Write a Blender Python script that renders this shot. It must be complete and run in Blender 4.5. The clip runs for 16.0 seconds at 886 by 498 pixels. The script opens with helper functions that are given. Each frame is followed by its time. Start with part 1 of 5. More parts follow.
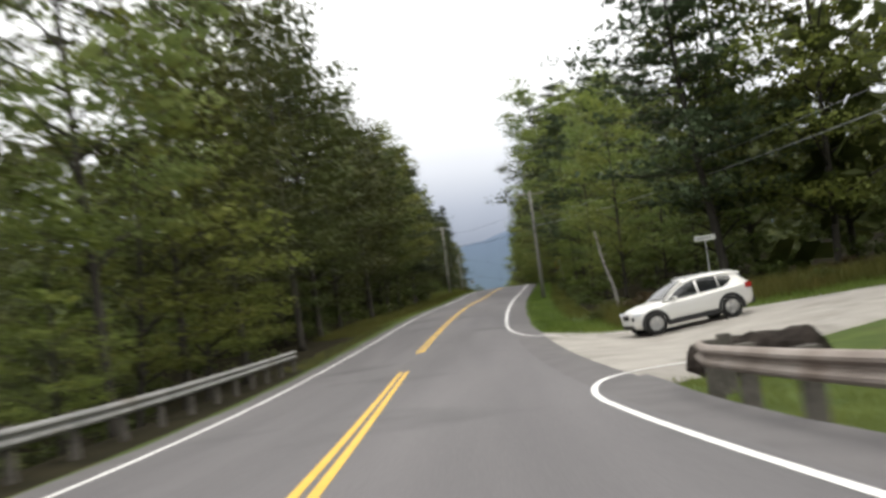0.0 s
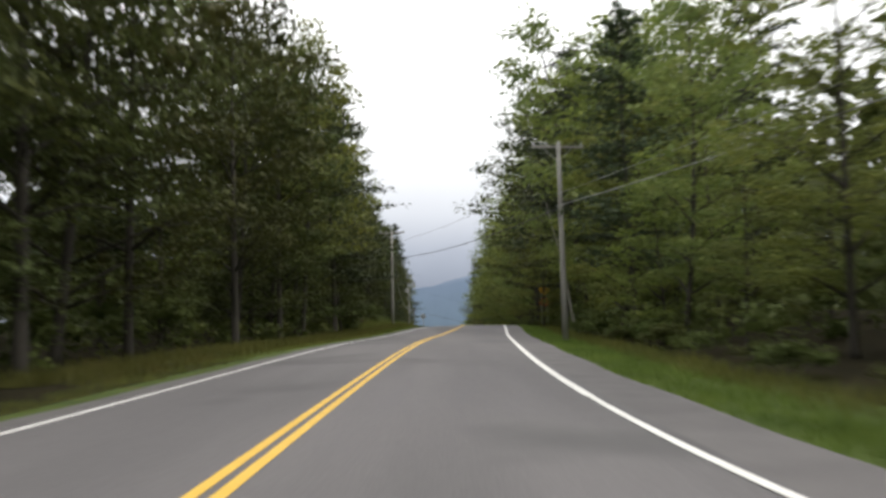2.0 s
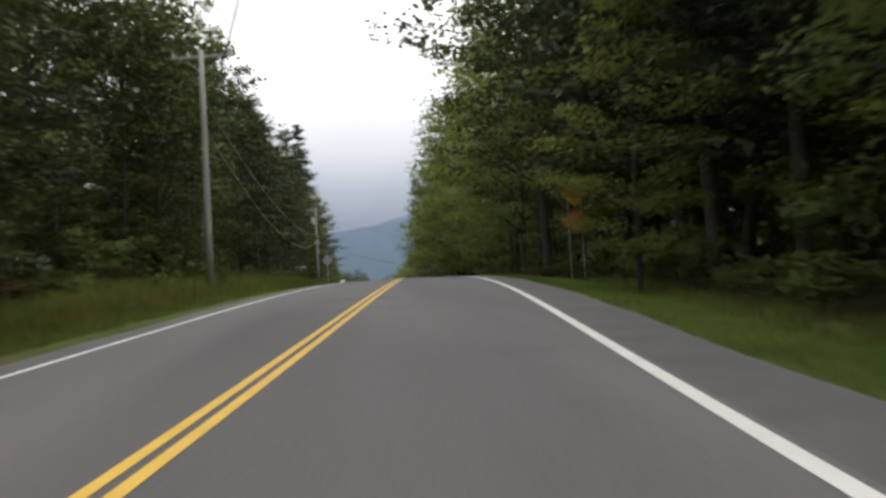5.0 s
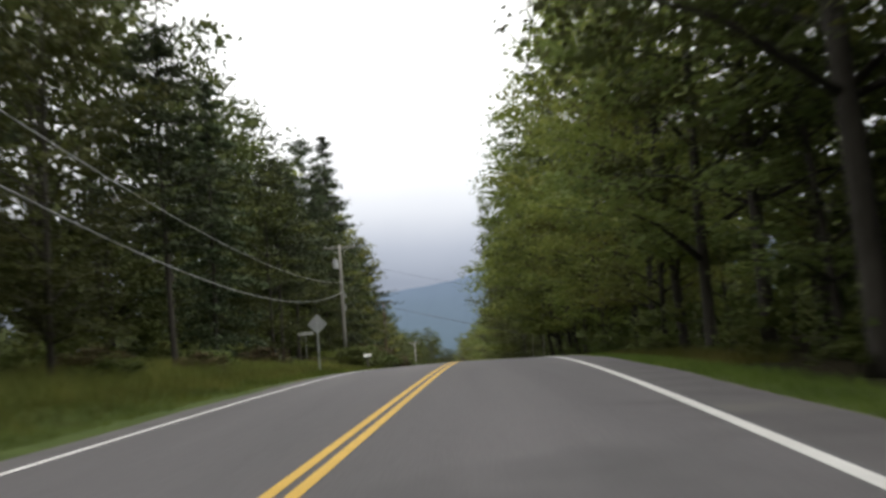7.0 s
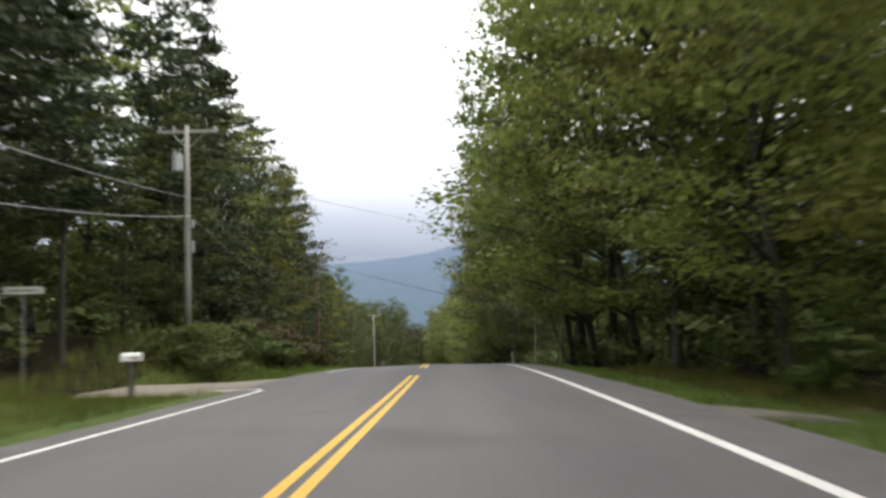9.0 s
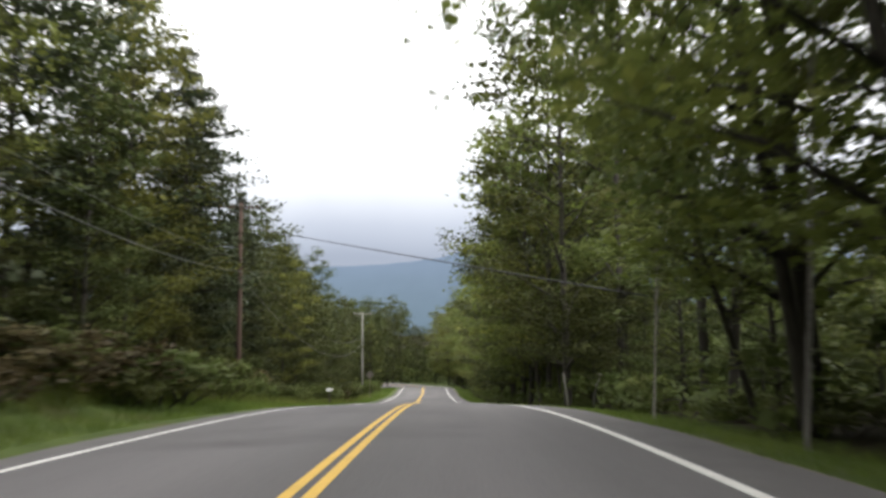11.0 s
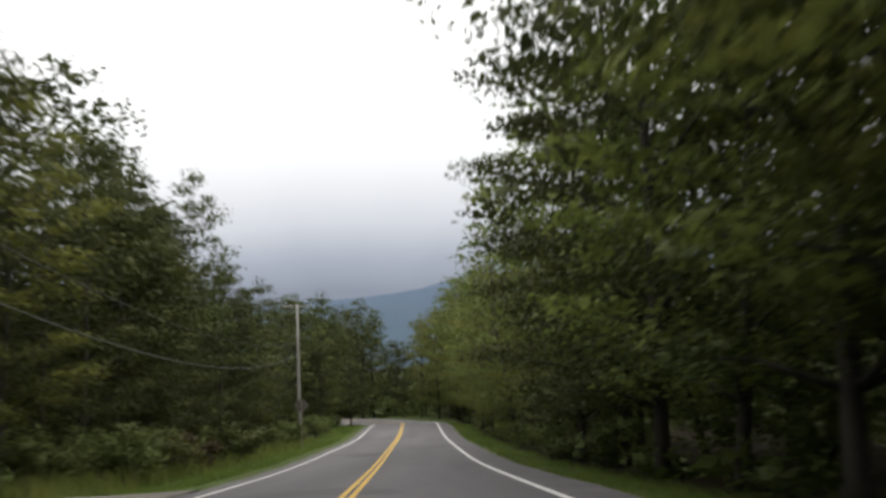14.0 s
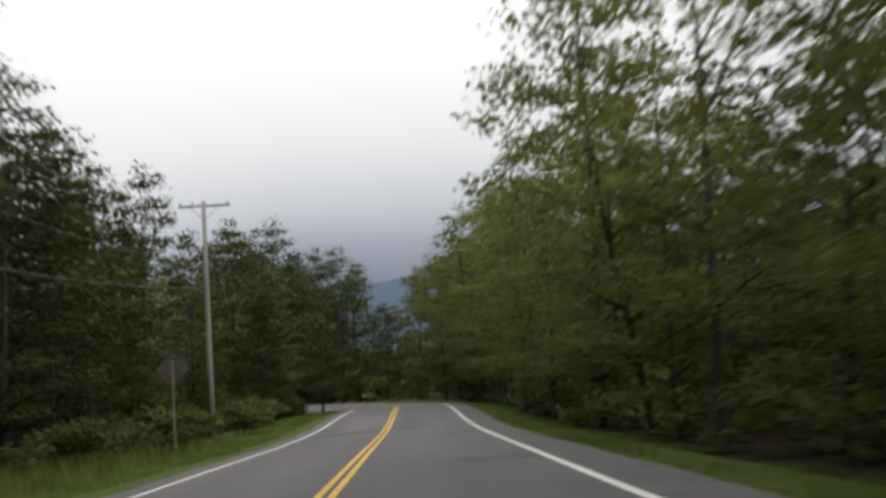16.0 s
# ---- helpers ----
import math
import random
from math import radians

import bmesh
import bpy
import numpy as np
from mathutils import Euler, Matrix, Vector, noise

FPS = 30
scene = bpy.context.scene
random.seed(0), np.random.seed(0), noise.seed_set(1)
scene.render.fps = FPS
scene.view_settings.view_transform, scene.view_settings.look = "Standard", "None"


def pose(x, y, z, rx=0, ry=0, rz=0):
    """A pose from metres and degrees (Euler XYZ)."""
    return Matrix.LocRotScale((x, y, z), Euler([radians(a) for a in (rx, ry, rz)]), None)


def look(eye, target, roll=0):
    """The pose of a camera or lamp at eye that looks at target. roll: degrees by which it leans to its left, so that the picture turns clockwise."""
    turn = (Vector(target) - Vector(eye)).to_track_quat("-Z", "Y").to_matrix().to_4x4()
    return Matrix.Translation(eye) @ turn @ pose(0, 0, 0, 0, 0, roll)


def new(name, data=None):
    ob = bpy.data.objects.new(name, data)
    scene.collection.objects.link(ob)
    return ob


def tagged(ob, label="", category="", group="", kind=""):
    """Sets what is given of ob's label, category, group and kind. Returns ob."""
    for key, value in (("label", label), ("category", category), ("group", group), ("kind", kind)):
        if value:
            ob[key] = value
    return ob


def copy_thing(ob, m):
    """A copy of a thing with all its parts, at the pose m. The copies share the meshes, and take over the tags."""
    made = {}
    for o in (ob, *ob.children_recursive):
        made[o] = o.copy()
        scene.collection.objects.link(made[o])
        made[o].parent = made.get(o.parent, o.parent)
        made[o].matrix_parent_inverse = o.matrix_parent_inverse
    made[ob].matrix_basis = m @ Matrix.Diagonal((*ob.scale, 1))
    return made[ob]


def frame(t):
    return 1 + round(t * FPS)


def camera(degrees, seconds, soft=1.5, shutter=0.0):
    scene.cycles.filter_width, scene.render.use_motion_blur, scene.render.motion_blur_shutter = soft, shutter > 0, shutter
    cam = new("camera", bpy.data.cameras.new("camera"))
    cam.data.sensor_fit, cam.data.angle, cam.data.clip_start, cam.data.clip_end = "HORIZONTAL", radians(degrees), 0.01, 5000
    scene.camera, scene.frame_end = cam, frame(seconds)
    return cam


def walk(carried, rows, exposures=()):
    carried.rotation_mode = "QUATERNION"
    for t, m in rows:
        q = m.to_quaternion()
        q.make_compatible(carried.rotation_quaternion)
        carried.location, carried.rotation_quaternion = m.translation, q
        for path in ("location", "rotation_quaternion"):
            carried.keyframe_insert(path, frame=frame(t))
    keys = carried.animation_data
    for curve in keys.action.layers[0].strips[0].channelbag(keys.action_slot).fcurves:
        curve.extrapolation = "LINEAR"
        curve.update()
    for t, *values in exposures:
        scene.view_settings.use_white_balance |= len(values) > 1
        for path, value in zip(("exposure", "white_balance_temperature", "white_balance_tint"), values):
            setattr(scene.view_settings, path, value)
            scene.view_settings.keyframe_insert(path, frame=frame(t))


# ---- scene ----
import functools

SOFT = 3.0
LENS = 52.77
cam = camera(LENS, 16.0, soft=SOFT, shutter=0.6)
# seconds, x, y, z, yaw, pitch, roll
PATH = [
    (0, -3.14, -10.91, 1.44, 3.14, 4.05, 7.33),
    (0.5, -3.92, -1.97, 1.10, -0.04, 3.88, 6.59),
    (1, -4.47, 7.09, 0.93, 0.21, 5.64, 6.93),
    (1.5, -4.73, 16.17, 0.96, -1.36, 6.24, 6.06),
    (2, -4.63, 25.24, 1.15, -0.57, 6.61, 1.23),
    (2.5, -4.40, 34.31, 1.45, -1.28, 1.03, -1.59),
    (3, -4.12, 43.32, 1.84, -2.63, 3.12, 0.47),
    (3.5, -3.78, 52.25, 2.26, -3.58, 4.07, -0.93),
    (4, -3.30, 61.09, 2.65, -4.63, 1.82, 2.76),
    (6.5, -0.53, 102.20, 4.42, -3.21, 5.49, 3.07),
    (7, -0.10, 110.71, 4.72, 0.90, 6.38, 4.21),
    (7.5, 0.23, 119.23, 4.96, 0.41, 5.37, 1.64),
    (8, 0.48, 127.77, 5.15, 0.05, 5.60, 0.12),
    (8.5, 0.75, 136.27, 5.25, -0.31, 5.95, 1.00),
    (9, 1.01, 144.68, 5.24, -0.78, 4.55, 1.67),
    (9.5, 1.30, 152.90, 5.12, -0.57, 5.87, -0.08),
    (10, 1.53, 160.68, 4.96, 0.38, 3.51, -0.20),
    (12.5, 1.88, 200.62, 3.48, -1.95, 7.57, 0.40),
    (13, 1.77, 209.07, 2.84, -1.11, 7.03, -1.21),
    (13.5, 1.68, 217.56, 2.13, -1.15, 7.68, 0.07),
    (14, 1.58, 226.03, 1.44, -1.27, 6.98, 2.21),
    (14.5, 1.44, 234.40, 0.77, -2.05, 6.09, 2.26),
    (15, 1.28, 242.68, 0.10, -0.69, 6.32, 0.53),
    (15.5, 1.09, 251.09, -0.60, -3.02, 7.74, 3.08),
    (16, 0.96, 259.52, -1.25, -1.62, 6.14, 3.98),
]
EXPOSURES = [(0.0, 0.28), (1.0, 0.26), (2.0, 0.2), (4.0, 0.15), (7.0, 0.25), (8.0, 0.45), (9.5, 0.7), (10.2, 0.65), (12.5, 0.4), (14.0, -0.05), (15.0, -0.12), (16.0, -0.36)]
walk(cam, [(t, pose(x, y, z, 90 + pitch, roll, yaw)) for t, x, y, z, yaw, pitch, roll in PATH], EXPOSURES)

# ---- sky and sun: a bright overcast afternoon ----
SUN_ELEVATION, SUN_TURN = 52.0, 118.0
world = bpy.data.worlds.new("overcast_sky")
scene.world = world
world.use_nodes = True
wn, wl = world.node_tree.nodes, world.node_tree.links
wn.clear()
w_out = wn.new("ShaderNodeOutputWorld")
w_bg = wn.new("ShaderNodeBackground")
w_sky = wn.new("ShaderNodeTexSky")
w_sky.sky_type, w_sky.sun_disc = "NISHITA", False
w_sky.sun_elevation, w_sky.sun_rotation = radians(SUN_ELEVATION), radians(SUN_TURN)
w_co = wn.new("ShaderNodeTexCoord")
w_sep = wn.new("ShaderNodeSeparateXYZ")
w_ramp = wn.new("ShaderNodeValToRGB")
w_cloud = wn.new("ShaderNodeTexNoise")
w_cloud.inputs["Scale"].default_value = 3.0
w_cloud.inputs["Detail"].default_value = 5.0
w_scale = wn.new("ShaderNodeMath")
w_scale.operation = "MULTIPLY_ADD"
w_scale.inputs[1].default_value = 0.05
w_mix = wn.new("ShaderNodeMixRGB")
w_mix.inputs[0].default_value = 0.92
w_gain = wn.new("ShaderNodeMixRGB")
w_gain.blend_type = "MULTIPLY"
w_gain.inputs[0].default_value = 1.0
w_gain.inputs[2].default_value = (0.10, 0.10, 0.10, 1)
ramp = w_ramp.color_ramp
ramp.elements[0].position, ramp.elements[0].color = 0.0, (0.24, 0.27, 0.34, 1)
ramp.elements[1].position, ramp.elements[1].color = 1.0, (2.6, 2.58, 2.5, 1)
for at, col in ((0.10, (0.28, 0.31, 0.39)), (0.135, (0.45, 0.48, 0.56)), (0.175, (0.75, 0.77, 0.82)), (0.25, (1.15, 1.15, 1.15)), (0.5, (1.9, 1.89, 1.85))):
    e = ramp.elements.new(at)
    e.color = (*col, 1)
wl.new(w_co.outputs["Generated"], w_sep.inputs[0])
wl.new(w_co.outputs["Generated"], w_cloud.inputs["Vector"])
wl.new(w_cloud.outputs["Fac"], w_scale.inputs[0])
wl.new(w_sep.outputs["Z"], w_scale.inputs[2])
wl.new(w_scale.outputs[0], w_ramp.inputs[0])
wl.new(w_sky.outputs[0], w_gain.inputs[1])
wl.new(w_gain.outputs[0], w_mix.inputs[1])
wl.new(w_ramp.outputs[0], w_mix.inputs[2])
wl.new(w_mix.outputs[0], w_bg.inputs[0])
w_bg.inputs[1].default_value = 1.0
wl.new(w_bg.outputs[0], w_out.inputs[0])

sun = new("sun", bpy.data.lights.new("sun", "SUN"))
sun.data.energy, sun.data.angle, sun.data.color = 1.2, radians(25), (1.0, 0.95, 0.86)
_e, _t = radians(SUN_ELEVATION), radians(SUN_TURN)
sun.matrix_basis = look((0, 0, 60), Vector((0, 0, 60)) - Vector((math.cos(_e) * math.sin(_t), math.cos(_e) * math.cos(_t), math.sin(_e))))


# ---- materials ----
def material(name, low, high, scale=4.0, rough=0.8, metal=0.0, bump=0.0, fine=40.0, spec=0.3, stretch=(1, 1, 1), stain=None, stain_at=0.6):
    """A surface whose colour wanders between low and high at two scales, with fine relief."""
    m = bpy.data.materials.new(name)
    m.use_nodes = True
    n, l = m.node_tree.nodes, m.node_tree.links
    b = n["Principled BSDF"]
    co, mp = n.new("ShaderNodeTexCoord"), n.new("ShaderNodeMapping")
    mp.inputs["Scale"].default_value = stretch
    l.new(co.outputs["Object"], mp.inputs["Vector"])
    big, small = n.new("ShaderNodeTexNoise"), n.new("ShaderNodeTexNoise")
    big.inputs["Scale"].default_value, small.inputs["Scale"].default_value = scale, fine
    big.inputs["Detail"].default_value, small.inputs["Detail"].default_value = 6, 3
    l.new(mp.outputs[0], big.inputs["Vector"])
    l.new(mp.outputs[0], small.inputs["Vector"])
    add = n.new("ShaderNodeMath")
    add.operation = "MULTIPLY_ADD"
    add.inputs[1].default_value = 0.35
    l.new(small.outputs["Fac"], add.inputs[0])
    half = n.new("ShaderNodeMath")
    half.operation = "MULTIPLY"
    half.inputs[1].default_value = 0.7
    l.new(big.outputs["Fac"], half.inputs[0])
    l.new(half.outputs[0], add.inputs[2])
    r = n.new("ShaderNodeValToRGB")
    r.color_ramp.elements[0].position, r.color_ramp.elements[0].color = 0.32, (*low, 1)
    r.color_ramp.elements[1].position, r.color_ramp.elements[1].color = 0.72, (*high, 1)
    l.new(add.outputs[0], r.inputs[0])
    colour = r.outputs[0]
    if stain:
        third = n.new("ShaderNodeTexNoise")
        third.inputs["Scale"].default_value, third.inputs["Detail"].default_value = scale * 0.37, 8
        l.new(co.outputs["Object"], third.inputs["Vector"])
        step = n.new("ShaderNodeValToRGB")
        step.color_ramp.elements[0].position, step.color_ramp.elements[1].position = stain_at, min(stain_at + 0.12, 1)
        l.new(third.outputs["Fac"], step.inputs[0])
        mix = n.new("ShaderNodeMixRGB")
        mix.inputs[2].default_value = (*stain, 1)
        l.new(step.outputs[0], mix.inputs[0])
        l.new(colour, mix.inputs[1])
        colour = mix.outputs[0]
    l.new(colour, b.inputs["Base Color"])
    b.inputs["Roughness"].default_value, b.inputs["Metallic"].default_value = rough, metal
    b.inputs["Specular IOR Level"].default_value = spec
    if bump:
        bp = n.new("ShaderNodeBump")
        bp.inputs["Strength"].default_value, bp.inputs["Distance"].default_value = bump, 0.02
        l.new(add.outputs[0], bp.inputs["Height"])
        l.new(bp.outputs[0], b.inputs["Normal"])
    return m


def foliage(name, dark, mid, bright, through_light=0.35):
    """Leaves: every leaf and every tree has its own tone, and light passes through."""
    m = bpy.data.materials.new(name)
    m.use_nodes = True
    n, l = m.node_tree.nodes, m.node_tree.links
    b, out = n["Principled BSDF"], n["Material Output"]
    geo, obj = n.new("ShaderNodeNewGeometry"), n.new("ShaderNodeObjectInfo")
    r = n.new("ShaderNodeValToRGB")
    r.color_ramp.elements[0].position, r.color_ramp.elements[0].color = 0.0, (*dark, 1)
    r.color_ramp.elements[1].position, r.color_ramp.elements[1].color = 1.0, (*bright, 1)
    e = r.color_ramp.elements.new(0.55)
    e.color = (*mid, 1)
    co, patch, blend = n.new("ShaderNodeTexCoord"), n.new("ShaderNodeTexNoise"), n.new("ShaderNodeMath")
    patch.inputs["Scale"].default_value, patch.inputs["Detail"].default_value = 0.55, 2
    blend.operation = "MULTIPLY_ADD"
    blend.inputs[1].default_value = 0.16
    lift = n.new("ShaderNodeMapRange")
    lift.inputs["From Min"].default_value, lift.inputs["From Max"].default_value = 0.3, 0.7
    lift.inputs["To Min"].default_value, lift.inputs["To Max"].default_value = 0.02, 0.7
    l.new(co.outputs["Object"], patch.inputs["Vector"])
    l.new(patch.outputs["Fac"], lift.inputs["Value"])
    l.new(geo.outputs["Random Per Island"], blend.inputs[0])
    l.new(lift.outputs[0], blend.inputs[2])
    l.new(blend.outputs[0], r.inputs[0])
    hue = n.new("ShaderNodeHueSaturation")
    span = n.new("ShaderNodeMapRange")
    span.inputs["To Min"].default_value, span.inputs["To Max"].default_value = 0.475, 0.515
    tone = n.new("ShaderNodeMapRange")
    tone.inputs["To Min"].default_value, tone.inputs["To Max"].default_value = 0.7, 1.25
    l.new(obj.outputs["Random"], span.inputs["Value"])
    l.new(obj.outputs["Random"], tone.inputs["Value"])
    l.new(span.outputs[0], hue.inputs["Hue"])
    l.new(tone.outputs[0], hue.inputs["Value"])
    l.new(r.outputs[0], hue.inputs["Color"])
    l.new(hue.outputs[0], b.inputs["Base Color"])
    b.inputs["Roughness"].default_value = 0.6
    b.inputs["Specular IOR Level"].default_value = 0.12
    tr, mix = n.new("ShaderNodeBsdfTranslucent"), n.new("ShaderNodeMixShader")
    l.new(hue.outputs[0], tr.inputs["Color"])
    mix.inputs[0].default_value = through_light
    l.new(b.outputs[0], mix.inputs[1])
    l.new(tr.outputs[0], mix.inputs[2])
    l.new(mix.outputs[0], out.inputs["Surface"])
    return m


ASPHALT = material("asphalt", (0.078, 0.074, 0.077), (0.134, 0.126, 0.129), 0.55, 0.85, bump=0.25, fine=60, stretch=(1, 0.07, 1), stain=(0.076, 0.073, 0.075), stain_at=0.57)
SHOULDER = material("shoulder_asphalt", (0.080, 0.075, 0.077), (0.120, 0.112, 0.113), 1.2, 0.85, bump=0.35, fine=55, stain=(0.130, 0.121, 0.112), stain_at=0.62)
GRAVEL = material("pale_gravel", (0.225, 0.208, 0.185), (0.335, 0.312, 0.282), 0.8, 0.9, bump=0.5, fine=45, stain=(0.16, 0.147, 0.13), stain_at=0.55)
DRIVE = material("worn_tan_driveway", (0.150, 0.132, 0.105), (0.225, 0.200, 0.162), 1.0, 0.9, bump=0.5, fine=45, stain=(0.09, 0.082, 0.066))
DIRT = material("roadside_gravel", (0.10, 0.09, 0.075), (0.17, 0.155, 0.13), 2.0, 0.95, bump=0.6, fine=60)
GRASS_GROUND = material("mown_grass", (0.042, 0.062, 0.017), (0.082, 0.110, 0.030), 1.3, 0.95, bump=0.7, fine=30, spec=0.1, stain=(0.085, 0.078, 0.035), stain_at=0.58)
# litter colour held near black; shade under the trees is put into it
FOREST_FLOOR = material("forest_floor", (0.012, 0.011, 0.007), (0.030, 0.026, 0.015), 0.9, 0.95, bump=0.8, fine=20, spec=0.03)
WHITE_LINE = material("white_road_paint", (0.55, 0.54, 0.52), (0.74, 0.73, 0.71), 3.0, 0.7, bump=0.2, fine=60, stain=(0.42, 0.41, 0.40), stain_at=0.66)
YELLOW_LINE = material("yellow_road_paint", (0.50, 0.31, 0.045), (0.68, 0.43, 0.075), 3.0, 0.7, bump=0.2, fine=60, stain=(0.36, 0.24, 0.06), stain_at=0.66)
BARK = material("grey_brown_bark", (0.020, 0.018, 0.014), (0.062, 0.056, 0.047), 3.0, 0.95, bump=0.8, fine=18, stretch=(1, 1, 0.25))
BIRCH_BARK = material("white_birch_bark", (0.14, 0.13, 0.115), (0.31, 0.295, 0.27), 2.5, 0.85, bump=0.4, fine=14, stretch=(1, 1, 3), stain=(0.06, 0.05, 0.045), stain_at=0.6)
POLE_WOOD = material("weathered_pole_wood", (0.16, 0.153, 0.14), (0.30, 0.29, 0.27), 2.0, 0.9, bump=0.4, fine=30, stretch=(3, 3, 0.2))
POLE_BROWN = material("red_brown_pole_wood", (0.062, 0.040, 0.033), (0.125, 0.082, 0.068), 2.0, 0.9, bump=0.4, fine=30, stretch=(3, 3, 0.2))
WIRE = material("black_cable", (0.02, 0.02, 0.022), (0.05, 0.05, 0.055), 6.0, 0.6)
WIRE_GREY = material("grey_aluminium_cable", (0.16, 0.17, 0.18), (0.30, 0.31, 0.32), 6.0, 0.5, metal=0.4)
RAIL_STEEL = material("weathered_guardrail_steel", (0.15, 0.15, 0.145), (0.29, 0.285, 0.275), 1.6, 0.6, metal=0.35, fine=25, stain=(0.13, 0.10, 0.075), stain_at=0.6)
WIRE_DULL = material("dull_grey_cable", (0.05, 0.055, 0.052), (0.10, 0.105, 0.10), 6.0, 0.6)
STEEL = material("galvanised_steel", (0.24, 0.25, 0.255), (0.42, 0.43, 0.43), 2.0, 0.5, metal=0.65, fine=25, stain=(0.20, 0.16, 0.12), stain_at=0.66)
RUST_STEEL = material("rusted_guardrail_steel", (0.16, 0.125, 0.105), (0.34, 0.30, 0.27), 1.6, 0.7, metal=0.35, fine=25, stain=(0.12, 0.075, 0.05), stain_at=0.55)
POST_WOOD = material("dark_timber_post", (0.045, 0.04, 0.035), (0.12, 0.11, 0.095), 5.0, 0.95, bump=0.6, fine=30)
HEAP = material("dark_earth_heap", (0.010, 0.008, 0.007), (0.040, 0.033, 0.028), 4.0, 0.95, bump=1.0, fine=25, spec=0.05)
SIGN_BACK = material("dull_aluminium", (0.22, 0.23, 0.235), (0.36, 0.37, 0.375), 2.0, 0.55, metal=0.5)
SIGN_PALE = material("weathered_pale_sign", (0.30, 0.31, 0.29), (0.42, 0.43, 0.40), 3.0, 0.6, stain=(0.22, 0.21, 0.18), stain_at=0.6)
SIGN_INK = material("faded_grey_lettering", (0.12, 0.13, 0.12), (0.18, 0.19, 0.18), 6.0, 0.7)
SIGN_WHITE = material("white_sign_face", (0.55, 0.57, 0.57), (0.7, 0.71, 0.7), 3.0, 0.5)
# both diamond faces are toned down for the canopy shade over them
SHADED_SIGN_YELLOW = material("shaded_amber_sign_face", (0.36, 0.20, 0.016), (0.46, 0.27, 0.026), 2.0, 0.5)
SHADED_SIGN_ORANGE = material("shaded_orange_sign_face", (0.27, 0.085, 0.022), (0.35, 0.12, 0.03), 2.0, 0.5)
FADED_INK = material("faded_brown_lettering", (0.13, 0.07, 0.012), (0.19, 0.10, 0.018), 6.0, 0.7)
SIGN_BLACK = material("black_sign_lettering", (0.012, 0.012, 0.012), (0.03, 0.03, 0.03), 5.0, 0.6)
CAR_PAINT = material("silver_white_car_paint", (0.62, 0.61, 0.585), (0.68, 0.67, 0.645), 0.6, 0.28, metal=0.3, spec=0.6)
CAR_GLASS = material("tinted_glass", (0.006, 0.007, 0.008), (0.012, 0.013, 0.015), 2.0, 0.06, spec=0.6)
CAR_BLACK = material("black_plastic_cladding", (0.012, 0.012, 0.012), (0.03, 0.03, 0.03), 6.0, 0.7)
TYRE = material("tyre_rubber", (0.012, 0.012, 0.012), (0.028, 0.027, 0.026), 8.0, 0.9)
ALLOY = material("alloy_rim", (0.45, 0.45, 0.45), (0.6, 0.6, 0.6), 4.0, 0.3, metal=0.8)
LAMP_GLASS = material("headlamp_lens", (0.55, 0.57, 0.6), (0.7, 0.72, 0.74), 4.0, 0.1, spec=0.6)
TAIL_RED = material("tail_lamp_lens", (0.25, 0.015, 0.012), (0.36, 0.03, 0.02), 4.0, 0.2, spec=0.6)
MAILBOX_WHITE = material("white_enamel", (0.62, 0.63, 0.62), (0.78, 0.78, 0.76), 5.0, 0.4, stain=(0.5, 0.48, 0.44), stain_at=0.65)
PORCELAIN = material("grey_porcelain", (0.25, 0.26, 0.27), (0.4, 0.41, 0.42), 5.0, 0.3)
MAPLE_LEAF = foliage("maple_leaves", (0.090, 0.108, 0.028), (0.160, 0.187, 0.046), (0.238, 0.238, 0.058), 0.45)
# broadleaf green darkened: woodland shade is put into this leaf colour
SHADED_OAK_LEAF = foliage("shade_dark_oak_leaves", (0.036, 0.047, 0.016), (0.068, 0.082, 0.025), (0.118, 0.122, 0.038), 0.28)
ASH_LEAF = foliage("ash_leaves", (0.074, 0.099, 0.033), (0.138, 0.163, 0.048), (0.202, 0.202, 0.060), 0.42)
PINE_NEEDLE = foliage("pine_needles", (0.026, 0.037, 0.018), (0.044, 0.058, 0.028), (0.074, 0.088, 0.039), 0.22)
BIRCH_LEAF = foliage("birch_leaves", (0.074, 0.092, 0.028), (0.145, 0.160, 0.044), (0.245, 0.232, 0.067), 0.42)
SHRUB_LEAF = foliage("shrub_leaves", (0.048, 0.066, 0.019), (0.092, 0.112, 0.033), (0.160, 0.158, 0.057), 0.4)
RUSSET_LEAF = foliage("russet_brush", (0.054, 0.041, 0.020), (0.090, 0.074, 0.033), (0.120, 0.114, 0.046), 0.35)
GRASS_BLADE = foliage("grass_blades", (0.060, 0.100, 0.020), (0.125, 0.178, 0.036), (0.210, 0.245, 0.064), 0.4)
WEED_BLADE = foliage("weeds", (0.070, 0.086, 0.022), (0.130, 0.142, 0.036), (0.235, 0.210, 0.058), 0.4)


# ---- helpers of the building ----
def part(name, bm, mat, parent=None, label=""):
    me = bpy.data.meshes.new(name)
    bm.to_mesh(me)
    bm.free()
    me.materials.append(mat)
    ob = new(name, me)
    if parent is not None:
        ob.parent = parent
    if label:
        ob["label"] = label
    return ob


